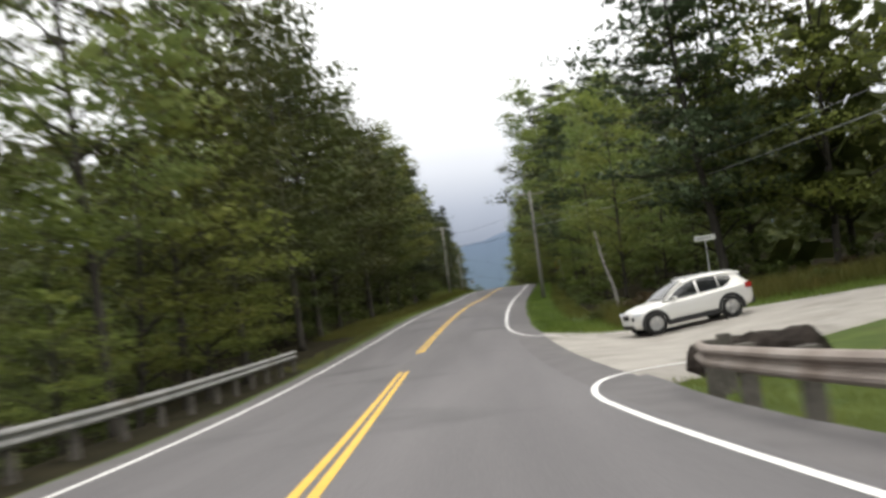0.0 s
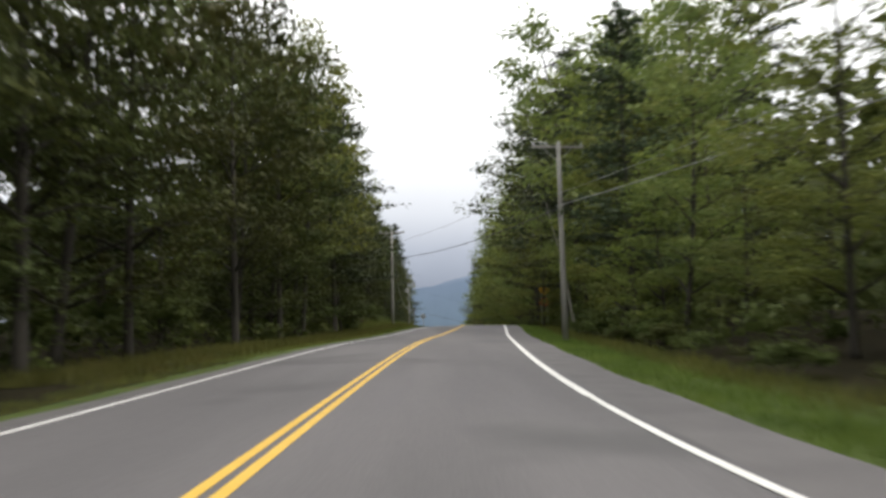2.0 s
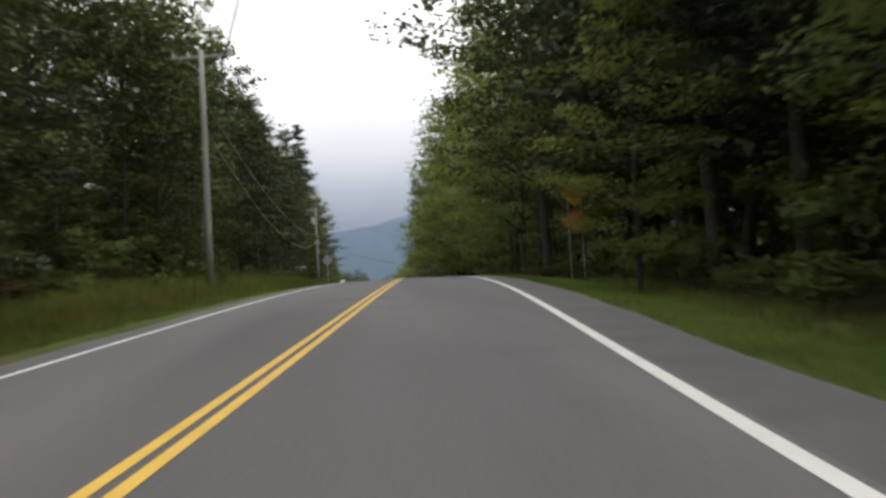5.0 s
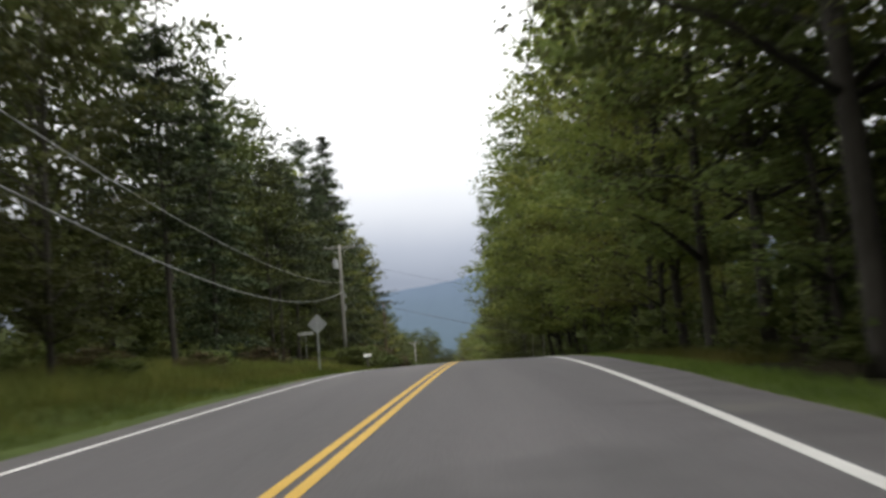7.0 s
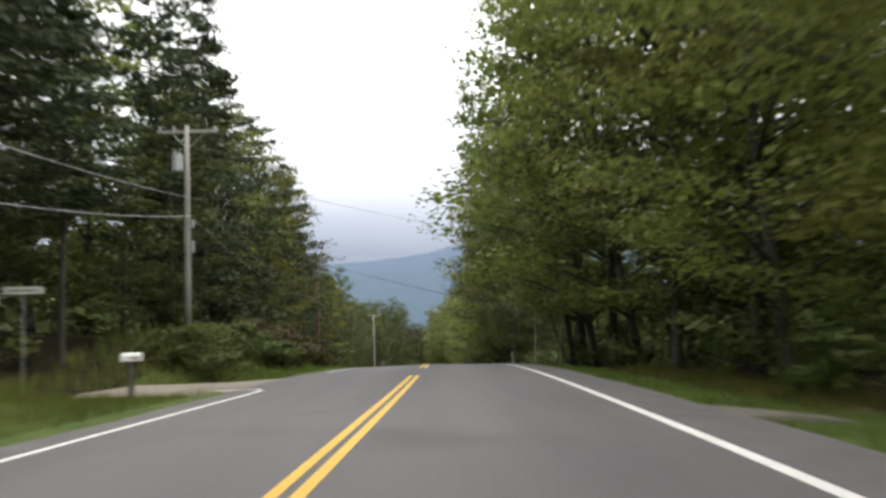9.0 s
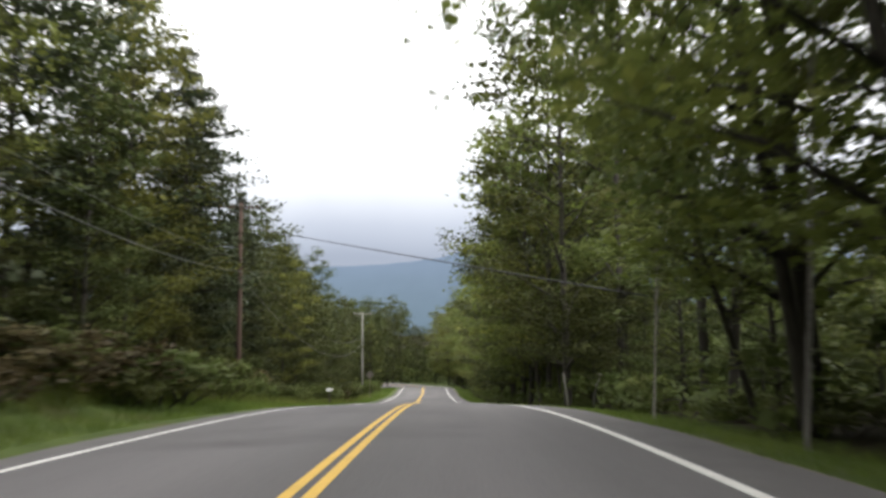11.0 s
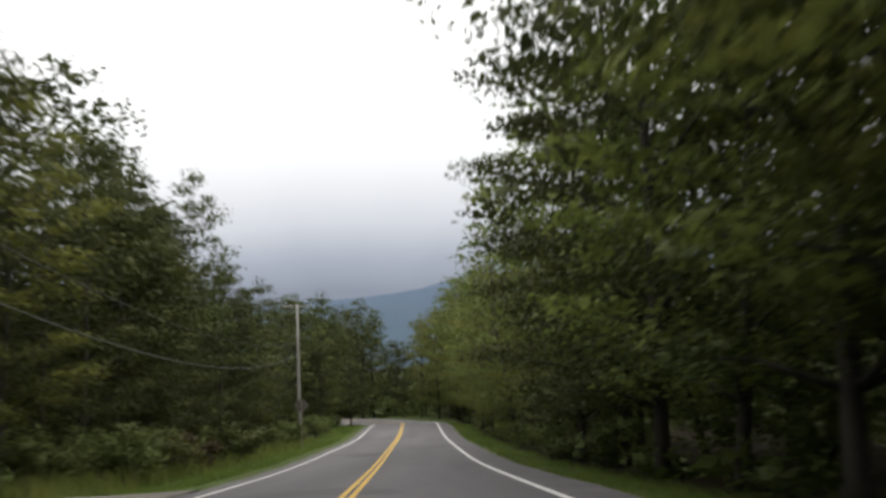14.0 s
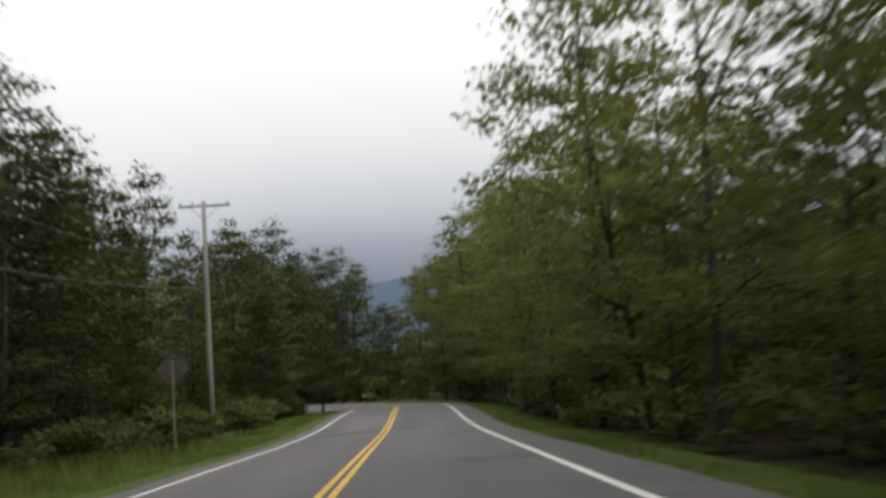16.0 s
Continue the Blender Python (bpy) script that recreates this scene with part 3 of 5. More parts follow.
# ---- trees ----
def leaves(centres, spread, count, size, rnd, droop=0.25, aspect=0.5, inner=0.0, outer=1.0, fine=False, shell=False):
    """Folded leaf sprays scattered round centres: four verts, two triangles each."""
    c = np.repeat(np.asarray(centres), count, axis=0)
    n = len(c)
    sp = np.repeat(np.asarray(spread), count, axis=0)
    g = rnd.normal(size=(n, 3))
    g /= np.linalg.norm(g, axis=1)[:, None]
    p = c + g * sp * (inner + (outer - inner) * rnd.random((n, 1)) ** 0.5)
    a = rnd.uniform(0, 2 * np.pi, n)
    d = np.stack([np.cos(a), np.sin(a), rnd.normal(-droop, 0.35, n)], 1)
    d /= np.linalg.norm(d, axis=1)[:, None]
    up = np.stack([rnd.normal(0, 0.9, n), rnd.normal(0, 0.9, n), np.ones(n)], 1)
    s = np.cross(d, up)
    s /= np.linalg.norm(s, axis=1)[:, None]
    if shell:
        # sprays that lie on the skin of the clump like shingles
        d = np.cross(g, rnd.normal(size=(n, 3)))
        d /= np.linalg.norm(d, axis=1)[:, None]
        s = np.cross(d, g)
    nrm = np.cross(s, d)
    L = size * rnd.uniform(0.6, 1.35, (n, 1))
    W = L * aspect * rnd.uniform(0.7, 1.2, (n, 1))
    v = np.stack([p - d * L * 0.5, p - s * W * 0.5 - d * L * 0.05 - nrm * W * 0.12, p + d * L * 0.5 - nrm * L * 0.1, p + s * W * 0.5 - nrm * W * 0.12], 1).reshape(-1, 3)
    # leaves of a clump turn their upper face outwards, which rounds its shading
    out = g * np.array([1.0, 1.0, 1.5]) + np.array([0.0, 0.0, 0.3])
    face = nrm * np.sign(np.sum(nrm * out, axis=1))[:, None]
    soft = out * 0.8 + face * 0.35
    soft /= np.linalg.norm(soft, axis=1)[:, None]
    if fine:
        # small single blades
        v = np.stack([p - d * L * 0.5 - s * W * 0.5, p - d * L * 0.35 + s * W * 0.5, p + d * L * 0.5 - nrm * L * 0.1], 1).reshape(-1, 3)
        i = np.arange(n)[:, None] * 3
        f = i + np.where((np.sum(nrm * out, axis=1) > 0)[:, None], [[0, 1, 2]], [[0, 2, 1]])
        return v, f, np.repeat(soft, 3, axis=0)
    i = np.arange(n)[:, None] * 4
    turned = (np.sum(nrm * out, axis=1) > 0)[:, None]
    f = np.concatenate([i + np.where(turned, [[0, 2, 1]], [[0, 1, 2]]), i + np.where(turned, [[0, 3, 2]], [[0, 2, 3]])], 0)
    return v, f, np.repeat(soft, 4, axis=0)


def joined(a, b):
    return np.concatenate([a[0], b[0]]), np.concatenate([a[1], b[1] + len(a[0])]), np.concatenate([a[2], b[2]])


def tree(kind, seed, density=1.0, airy=0.0, low=None):
    """A tree 20 m high at the origin: trunk with limbs, and a crown of boughs made of leaf sprays."""
    rnd = np.random.default_rng(seed)
    spec = {
        "maple_tree": ("broad green maple with layered leafy boughs", MAPLE_LEAF, BARK),
        "ash_tree": ("tall green ash with an airy crown", ASH_LEAF, BARK),
        "oak_tree": ("broad oak with a dense rounded crown, leaves darkened for shade", SHADED_OAK_LEAF, BARK),
        "pine_tree": ("dark green pine with tiered drooping boughs", PINE_NEEDLE, BARK),
        "birch_tree": ("slender birch with pale bark and light leaves", BIRCH_LEAF, BIRCH_BARK),
        "spruce_tree": ("dark pointed spruce with short boughs", PINE_NEEDLE, BARK),
    }[kind]
    root = thing(kind, (0, 0, 0), spec[0], "tree", "trees along the road")
    tv, tf = [], []
    H = 20.0
    sway = rnd.normal(0, 0.25, 2)
    stem = lambda t: Vector((sway[0] * math.sin(2.2 * t) * 2, sway[1] * math.sin(2.6 * t + 0.3) * 2 * t, H * t))
    r0 = {"birch_tree": 0.12, "ash_tree": 0.11, "maple_tree": 0.12, "oak_tree": 0.14, "pine_tree": 0.15, "spruce_tree": 0.14}[kind]
    ts = [0, 0.02, 0.08, 0.2, 0.35, 0.5, 0.65, 0.8, 0.93]
    tube(tv, tf, [stem(t) for t in ts], [r0 * 1.5, r0 * 1.1, r0, r0 * 0.9, r0 * 0.78, r0 * 0.62, r0 * 0.42, r0 * 0.22, 0.02], 7)
    centres, spread = [], []
    if kind in ("pine_tree", "spruce_tree"):
        pine = kind == "pine_tree"
        tiers = 19 if pine else 24
        first = low or (0.2 if pine else 0.07)
        for i in range(tiers):
            t = first + (0.98 - first) * i / (tiers - 1)
            reach = (3.5 if pine else 3.1) * ((1 - t) ** (0.5 if pine else 0.75) + 0.06) * rnd.uniform(0.7, 1.2)
            if pine:
                reach *= 1.15 if t > 0.4 else 0.9
            a0 = rnd.uniform(0, 6.28)
            for k in range(5):
                a = a0 + 6.28 * k / 5 + rnd.normal(0, 0.25)
                q = reach * rnd.uniform(0.55, 1.2)
                p0 = stem(min(0.985, max(0.05, t + rnd.normal(0, 0.02))))
                tip = p0 + Vector((math.cos(a) * q, math.sin(a) * q, q * (0.14 if pine else -0.25)))
                tube(tv, tf, [p0, (p0 + tip) / 2 + Vector((0, 0, -0.05 * q)), tip], [0.045, 0.03, 0.01], 4)
                for w in (0.4, 0.72, 1.0):
                    centres.append(tuple(p0 + (tip - p0) * w))
                    spread.append((0.32 * q + 0.1, 0.32 * q + 0.1, min(0.30, 0.12 + 0.15 * q)))
        big = [i for i, q in enumerate(spread) if q[0] > 0.42]
        v, f, soft = joined(leaves(centres, spread, max(12, int(24 * density)), 0.25, rnd, 0.12, 0.42, 0.3, 1.15, True),
                            leaves([centres[i] for i in big], [spread[i] for i in big], 12, 0.30, rnd, 0.1, 0.7, 0.1, 0.85, shell=True))
    else:
        wide = {"maple_tree": 4.1, "oak_tree": 4.3, "ash_tree": 3.4, "birch_tree": 2.5}[kind]
        low = low or {"maple_tree": 0.15, "oak_tree": 0.12, "ash_tree": 0.18, "birch_tree": 0.30}[kind]
        boughs = {"maple_tree": 25, "oak_tree": 31, "ash_tree": 23, "birch_tree": 14}[kind]
        for i in range(boughs):
            t = low + (0.96 - low) * ((i + rnd.random()) / boughs)
            u = (t - low) / (1 - low)
            env = wide * (math.sin(math.pi * min(1, 0.22 + 0.78 * u)) ** 0.7 if u > 0.33 else 0.62 + 0.38 * u / 0.33) * rnd.uniform(0.6, 1.15)
            if airy and u > 0.10 and rnd.random() < airy:
                continue
            a = i * 2.4 + rnd.normal(0, 0.45)
            way, cross = Vector((math.cos(a), math.sin(a), 0)), Vector((-math.sin(a), math.cos(a), 0))
            p0 = stem(max(low * 0.75, t - 0.06 - 0.018 * env))
            tip = stem(t) + way * env * 0.86 + Vector((0, 0, (0.12 if u > 0.5 else -0.22) * env))
            mid = (p0 + tip) / 2 + Vector((0, 0, 0.10 * env))
            tube(tv, tf, [p0, mid, tip], [0.085 * (1.15 - t), 0.055 * (1.15 - t), 0.012], 4)
            for w, lateral in ((0.5, 0.12), (0.78, -0.30), (0.82, 0.30), (1.0, 0.0)):
                if env < 1.7 and w < 0.8:
                    continue
                p = (p0.lerp(mid, w * 2) if w <= 0.5 else mid.lerp(tip, w * 2 - 1)) + cross * lateral * env * rnd.uniform(0.6, 1.3) + Vector((0, 0, rnd.normal(0.05, 0.16)))
                centres.append(tuple(p))
                k = rnd.uniform(0.7, 1.2) * (0.8 + 0.05 * env)
                spread.append((1.10 * k, 1.10 * k, 0.52 * k))
        for z in (0.93, 0.985):
            centres.append(tuple(stem(z)))
            spread.append((0.8, 0.8, 0.7))
        # the lower boughs, which hang beside the road, carry the finest leaves
        sizes = ((120, 0.115, 50, 0.14), (44, 0.215, 18, 0.28)) if density > 0.8 else ((68, 0.15, 29, 0.19), (28, 0.26, 13, 0.34)) if density > 0.4 else ((26, 0.26, 11, 0.42), (30, 0.26, 10, 0.42))
        groups = []
        for high, (n_fine, fine, n_core, core) in enumerate(sizes):
            pick = [i for i, c in enumerate(centres) if (c[2] > 0.42 * H) == bool(high)]
            full = [i for i in pick if not airy or centres[i][2] < 0.36 * H]
            groups.append(leaves([centres[i] for i in pick], [spread[i] for i in pick], n_fine, fine, rnd, 0.22, 0.75, 0.45, 1.15, True))
            if full:
                groups.append(leaves([centres[i] for i in full], [spread[i] for i in full], n_core, core, rnd, 0.1, 0.85, 0.25, 0.86, shell=True))
        v, f, soft = functools.reduce(joined, groups)
    mesh_of("trunk", tv, tf, spec[2], root, smooth=True)
    mesh_of("crown", v, f, spec[1], root, normals=soft)
    return root


PROTOS = {
    "front": [tree("maple_tree", 1), tree("maple_tree", 2), tree("ash_tree", 3), tree("maple_tree", 4), tree("ash_tree", 5)],
    "pine": [tree("pine_tree", 6), tree("spruce_tree", 7), tree("pine_tree", 12)],
    # crowns coloured dark, to carry the shade of the deeper woods
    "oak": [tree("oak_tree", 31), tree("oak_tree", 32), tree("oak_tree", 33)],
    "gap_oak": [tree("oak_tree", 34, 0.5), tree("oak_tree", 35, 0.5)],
    "birch": [tree("birch_tree", 8)],
    "gap": [tree("maple_tree", 13, 0.5), tree("ash_tree", 14, 0.5), tree("maple_tree", 15, 0.5)],
    "thin": [tree("ash_tree", 16, 1.0, 0.45, 0.24), tree("maple_tree", 17, 1.0, 0.5, 0.22), tree("ash_tree", 18, 1.0, 0.5, 0.24)],
    "tall_pine": [tree("pine_tree", 51, 1.0, 0.0, 0.36), tree("pine_tree", 52, 1.0, 0.0, 0.40)],
    "tall": [tree("maple_tree", 41, low=0.27), tree("ash_tree", 42, low=0.30), tree("oak_tree", 43, low=0.25)],
    "back": [tree("maple_tree", 9, 0.25), tree("ash_tree", 10, 0.25), tree("pine_tree", 11, 0.4)],
}
planted = set()


def plant(proto, off, y, height, wide=1.0, lean=0.0, turn=None):
    base = on_ground(off, y)
    s = height / 20.0
    m = Matrix.Translation((base.x, base.y, base.z - 0.05)) @ Matrix.Rotation(lean, 4, "Y") @ Matrix.Rotation(rng.uniform(0, 6.28) if turn is None else turn, 4, "Z") @ Matrix.Diagonal((s * wide, s * wide, s, 1))
    if proto.name not in planted:
        planted.add(proto.name)
        proto.matrix_basis = m
        return proto
    made = copy_thing(proto, m)
    made.matrix_basis = m
    return made


# offset from the axis and height of the trees, every eight metres from y = -8
LEFT_FRONT = [(8.5, 13.5), (8.5, 13.5), (8.5, 14.5), (8.5, 20.4), (8.5, 21.5), (8.5, 23.3), (8.5, 22.4), (8.5, 19.9), (8.5, 19.6), (8.5, 18.7), (8.5, 18.8), (8.5, 19.3), (8.5, 19.5), (8.5, 19.8), (8.5, 16.4), (8.5, 13.2), (9.25, 13.5), (10, 14.5), (10, 12.5), (10.75, 13.9), (10.75, 13.1), (10.75, 13.0), (11.5, 15.0), (11.5, 13.7), (11.5, 12.8), (12.25, 15.8), (12.25, 14.2), (12.25, 14.0), (13, 16.9), (13, 15.4), (13, 13.4), (13, 13.3), (13, 13.4), (12.25, 12.9), (12.25, 13.2), (12.25, 12.8), (12.25, 13.4), (12.25, 12.9), (12.25, 12.7), (12.25, 13.2), (13.75, 14.8), (8.5, 12.8), (8.5, 13.2), (8.5, 14.0), (8.5, 14.0), (8.5, 14.4), (8.5, 14.6), (8.5, 15.3), (8.5, 15.8)]
LEFT_MID = [(14, 12.7), (14, 12.3), (14, 12.5), (14, 20.6), (14, 22.3), (14, 23.2), (14, 22.3), (14, 23.3), (14, 23.9), (14, 21.8), (14, 20.6), (14, 22.9), (14, 22.3), (14, 22.3), (14, 23.9), (14, 24.3), (14.75, 23.2), (15.5, 21.6), (15.5, 22.9), (16.25, 22.2), (16.25, 21.9), (16.25, 23.7), (17, 22.5), (17, 20.5), (17, 23.1), (17.75, 20.5), (17.75, 22.3), (17.75, 21.5), (18.5, 24.5), (18.5, 23.0), (18.5, 22.5), (18.5, 23.4), (18.5, 21.5), (17.75, 19.4), (17.75, 18.9), (17.75, 20.0), (17.75, 18.5), (17.75, 17.9), (17.75, 19.0), (17.75, 18.9), (19.25, 18.3), (14, 11.3), (14, 13.7), (14, 15.5), (14, 16.4), (14, 16.5), (14, 17.1), (14, 17.3), (14, 18.0)]
LEFT_BACK = [(20, 14.4), (20, 13.3), (20, 14.2), (20, 20.9), (20, 22.7), (20, 24.3), (20, 21.4), (20, 23.3), (20, 23.5), (20, 23.8), (20, 22.3), (20, 24.2), (20, 22.2), (20, 21.7), (20, 22.7), (20, 22.0), (20.75, 23.4), (21.5, 20.4), (21.5, 23.7), (22.25, 21.0), (22.25, 21.9), (22.25, 21.6), (23, 24.9), (23, 24.1), (23, 21.9), (23.75, 20.9), (23.75, 20.1), (23.75, 22.6), (24.5, 23.0), (24.5, 21.1), (24.5, 23.1), (24.5, 22.9), (24.5, 22.4), (23.75, 21.0), (23.75, 21.8), (23.75, 23.1), (23.75, 23.1), (23.75, 21.4), (23.75, 22.3), (23.75, 23.5), (25.25, 24.5), (20, 18.6), (20, 19.5), (20, 18.4), (20, 14.9), (20, 17.1), (20, 18.3), (20, 19.9), (20, 21.7)]
RIGHT_FRONT = [(20, 22.5), (20, 23.4), (20, 23.0), (20, 25.0), (20, 24.6), (13, 22.1), (15.5, 23.4), (9.5, 13.0), (8, 13.8), (8, 16.5), (8, 18.2), (8, 20.3), (8, 22.1), (8, 21.5), (8, 25.3), (8, 27.3), (8, 26.6), (8, 27.2), (8, 26.1), (8, 28.2), (8, 25.7), (8, 23.9), (8, 28.8), (8, 28.4), (8, 25.6), (8, 26.2), (8, 23.6), (8, 25.9), (8, 27.9), (8, 24.4), (8, 25.9), (8, 21.7), (8, 20.6), (8, 19.9), (8, 20.0), (8, 19.5), (8, 17.3), (8, 16.5), (8, 15.7), (8, 14.8), (8, 16.1), (8, 15.4), (8, 17.0), (8, 18.1), (8, 18.7), (8, 18.5), (8, 18.9), (8, 19.2), (8, 19.7)]
RIGHT_MID = [(25.5, 22.5), (25.5, 25.2), (25.5, 24.0), (25.5, 24.4), (25.5, 23.7), (18.5, 23.4), (21, 22.4), (15, 11.5), (13.5, 11.6), (13.5, 14.9), (13.5, 20.2), (13.5, 21.8), (13.5, 23.2), (13.5, 21.5), (13.5, 26.5), (13.5, 28.4), (13.5, 27.6), (13.5, 28.0), (13.5, 25.2), (13.5, 29.1), (13.5, 25.7), (13.5, 25.5), (13.5, 28.2), (13.5, 28.6), (13.5, 26.6), (13.5, 27.2), (13.5, 25.0), (13.5, 26.6), (13.5, 28.0), (13.5, 25.3), (13.5, 27.8), (13.5, 21.3), (13.5, 22.4), (13.5, 21.9), (13.5, 21.7), (13.5, 20.5), (13.5, 21.3), (13.5, 20.6), (13.5, 19.5), (13.5, 21.3), (13.5, 21.3), (13.5, 22.8), (13.5, 21.3), (13.5, 20.1), (13.5, 20.8), (13.5, 19.4), (13.5, 23.3), (13.5, 20.7), (13.5, 20.4)]
RIGHT_BACK = [(31.5, 22.2), (31.5, 22.8), (31.5, 24.6), (31.5, 25.6), (31.5, 25.3), (24.5, 23.9), (27, 22.6), (21, 22.7), (19.5, 14.6), (19.5, 15.1), (19.5, 16.5), (19.5, 18.6), (19.5, 20.9), (19.5, 22.8), (19.5, 25.3), (19.5, 28.5), (19.5, 26.6), (19.5, 28.5), (19.5, 26.8), (19.5, 29.1), (19.5, 26.8), (19.5, 25.6), (19.5, 28.1), (19.5, 28.2), (19.5, 25.1), (19.5, 27.3), (19.5, 23.9), (19.5, 25.7), (19.5, 29.0), (19.5, 26.1), (19.5, 29.2), (19.5, 21.9), (19.5, 21.5), (19.5, 21.0), (19.5, 22.0), (19.5, 20.8), (19.5, 21.2), (19.5, 21.0), (19.5, 19.3), (19.5, 22.3), (19.5, 20.0), (19.5, 23.2), (19.5, 21.2), (19.5, 21.4), (19.5, 22.7), (19.5, 19.4), (19.5, 21.9), (19.5, 21.6), (19.5, 20.9)]

def clear_of_road(off, y):
    return abs(axis_x(y) + off - road_x(y)) > 5.5


def zone(side, y):
    """Which kind of tree stands along a stretch; dark oaks stand in for woodland shade."""
    r = rng.random()
    if (side > 0 and (206 < y < 224 or 268 < y < 302 and r < 0.3)) or (side < 0 and y < 4 and r < 0.5):
        return rng.choice(PROTOS["thin"])
    if side > 0 and 148 < y < 170 and r < 0.5:
        return rng.choice(PROTOS["thin"])
    # dark-needled pines picked here to stand in for deep canopy shade
    if side > 0 and 94 < y < 123:
        return PROTOS["pine"][0] if r < 0.5 else PROTOS["pine"][2]
    if side < 0 and y < 86 or side > 0 and 122 < y < 140 or side > 0 and 172 < y < 192:
        pick = PROTOS["tall"][2] if r < (0.8 if side < 0 and y > 38 else 0.2 if side < 0 else 0.45 if y < 150 else 0.6) else rng.choice(PROTOS["tall"])
        return PROTOS["tall"][2] if side > 0 and y < 140 else pick
    if side < 0:
        if y > 232 and r < 0.75 or 40 < y <= 84 and r < 0.6 or 84 < y <= 232 and r > 0.72:
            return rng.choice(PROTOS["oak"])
        if 118 < y < 188 and r < 0.62:
            return rng.choice(PROTOS["tall_pine"])
        if 84 < y < 200 and r < 0.72 or 200 <= y < 240 and r < 0.5:
            return rng.choice((PROTOS["pine"][0], PROTOS["pine"][1], PROTOS["pine"][2], PROTOS["pine"][0]))
    else:
        if 222 < y < 268 and r < 0.75:
            return rng.choice(PROTOS["oak"])
        if 28 < y < 100 and r < 0.3:
            return PROTOS["pine"][0] if r < 0.15 else PROTOS["pine"][2]
        if 60 < y < 100 and r < 0.4:
            return PROTOS["birch"][0]
    return rng.choice(PROTOS["front"])


for side, rows in ((-1, (LEFT_FRONT, LEFT_MID, LEFT_BACK)), (1, (RIGHT_FRONT, RIGHT_MID, RIGHT_BACK))):
    wide = 1.2 if side < 0 else 1.36
    for k, row in enumerate(rows):
        for i, (off, high) in enumerate(row):
            y = -8 + 8 * i
            if side > 0 and 94 < y < 123:
                off += 2.4
            if side > 0 and (30 < y < 66 or 198 < y < 218):
                off += 1.3
            if side > 0 and 66 < y < 93:
                off += 2.9
            if side > 0 and 130 < y < 176:
                off += 0.9
            if side < 0 and 94 < y < 132:
                off += 1.8
            if side < 0 and 244 < y < 292:
                high *= 1.1
            if side < 0 and k == 1 and 222 < y < 262:
                high *= 0.66
            if side < 0 and 303 < y < 336:
                high *= 0.84
            o, yy = side * (off + rng.uniform(-0.3, 0.6)), y + rng.uniform(-2.8, 2.8)
            if high < 4 or not clear_of_road(o, yy) or (side > 0 and 6 < yy < 28 and off < 24):
                continue
            if k == 2 and not (side > 0 and 94 < y < 130):
                continue
            if side > 0 and k == 1 and y > 120:
                high *= 0.5 if 146 < y < 172 else 0.72 if y < 190 else 0.34 if y < 224 else 0.5 if 268 < y < 302 else 0.9
            if side < 0 and k == 1 and y < 40:
                high *= 0.66
            if side > 0 and 90 < y < 190:
                high *= 0.96
            proto = zone(side, y) if k == 0 or (side > 0 and 94 < y < 123) else (rng.choice(PROTOS["front" if side > 0 and y < 50 else "gap_oak" if side < 0 else "gap"]) if k == 1 and (i % 4 == 0 or side > 0 and y < 50 or side < 0 and 96 < y < 180 or side < 0 and y < 30 or side < 0 and y > 232 and i % 2 or side > 0 and 190 < y < 232) else rng.choice(PROTOS["back"]))
            spread = wide * (0.78 if side > 0 and 60 < y < 84 else 1.1 if side < 0 and y > 240 else 0.86 if side > 0 and 180 < y < 240 else 0.92 if side > 0 and 120 < y <= 180 else 1.0)
            plant(proto, o, yy, high * rng.uniform(0.9, 1.03), spread * rng.uniform(0.95, 1.1))
            # younger trees in the gaps of the front row
            if k == 0 and i + 1 < len(row):
                off2, high2 = row[i + 1]
                if side > 0 and 86 < y < 123:
                    off2 += 4
                o2, y2 = side * ((off + off2) / 2 + rng.uniform(0.0, 1.8)), y + 4 + rng.uniform(-1, 1)
                if clear_of_road(o2, y2) and not (side > 0 and (y < 32 or 198 < y < 232)) and not (side < 0 and 126 < y < 176):
                    plant(rng.choice(PROTOS["gap_oak" if side < 0 and y > 36 else "gap"]), o2, y2, min(high, high2) * (rng.uniform(0.5, 0.95) if not (side < 0 and y > 240) else rng.uniform(0.8, 1.0)), wide * 1.15)

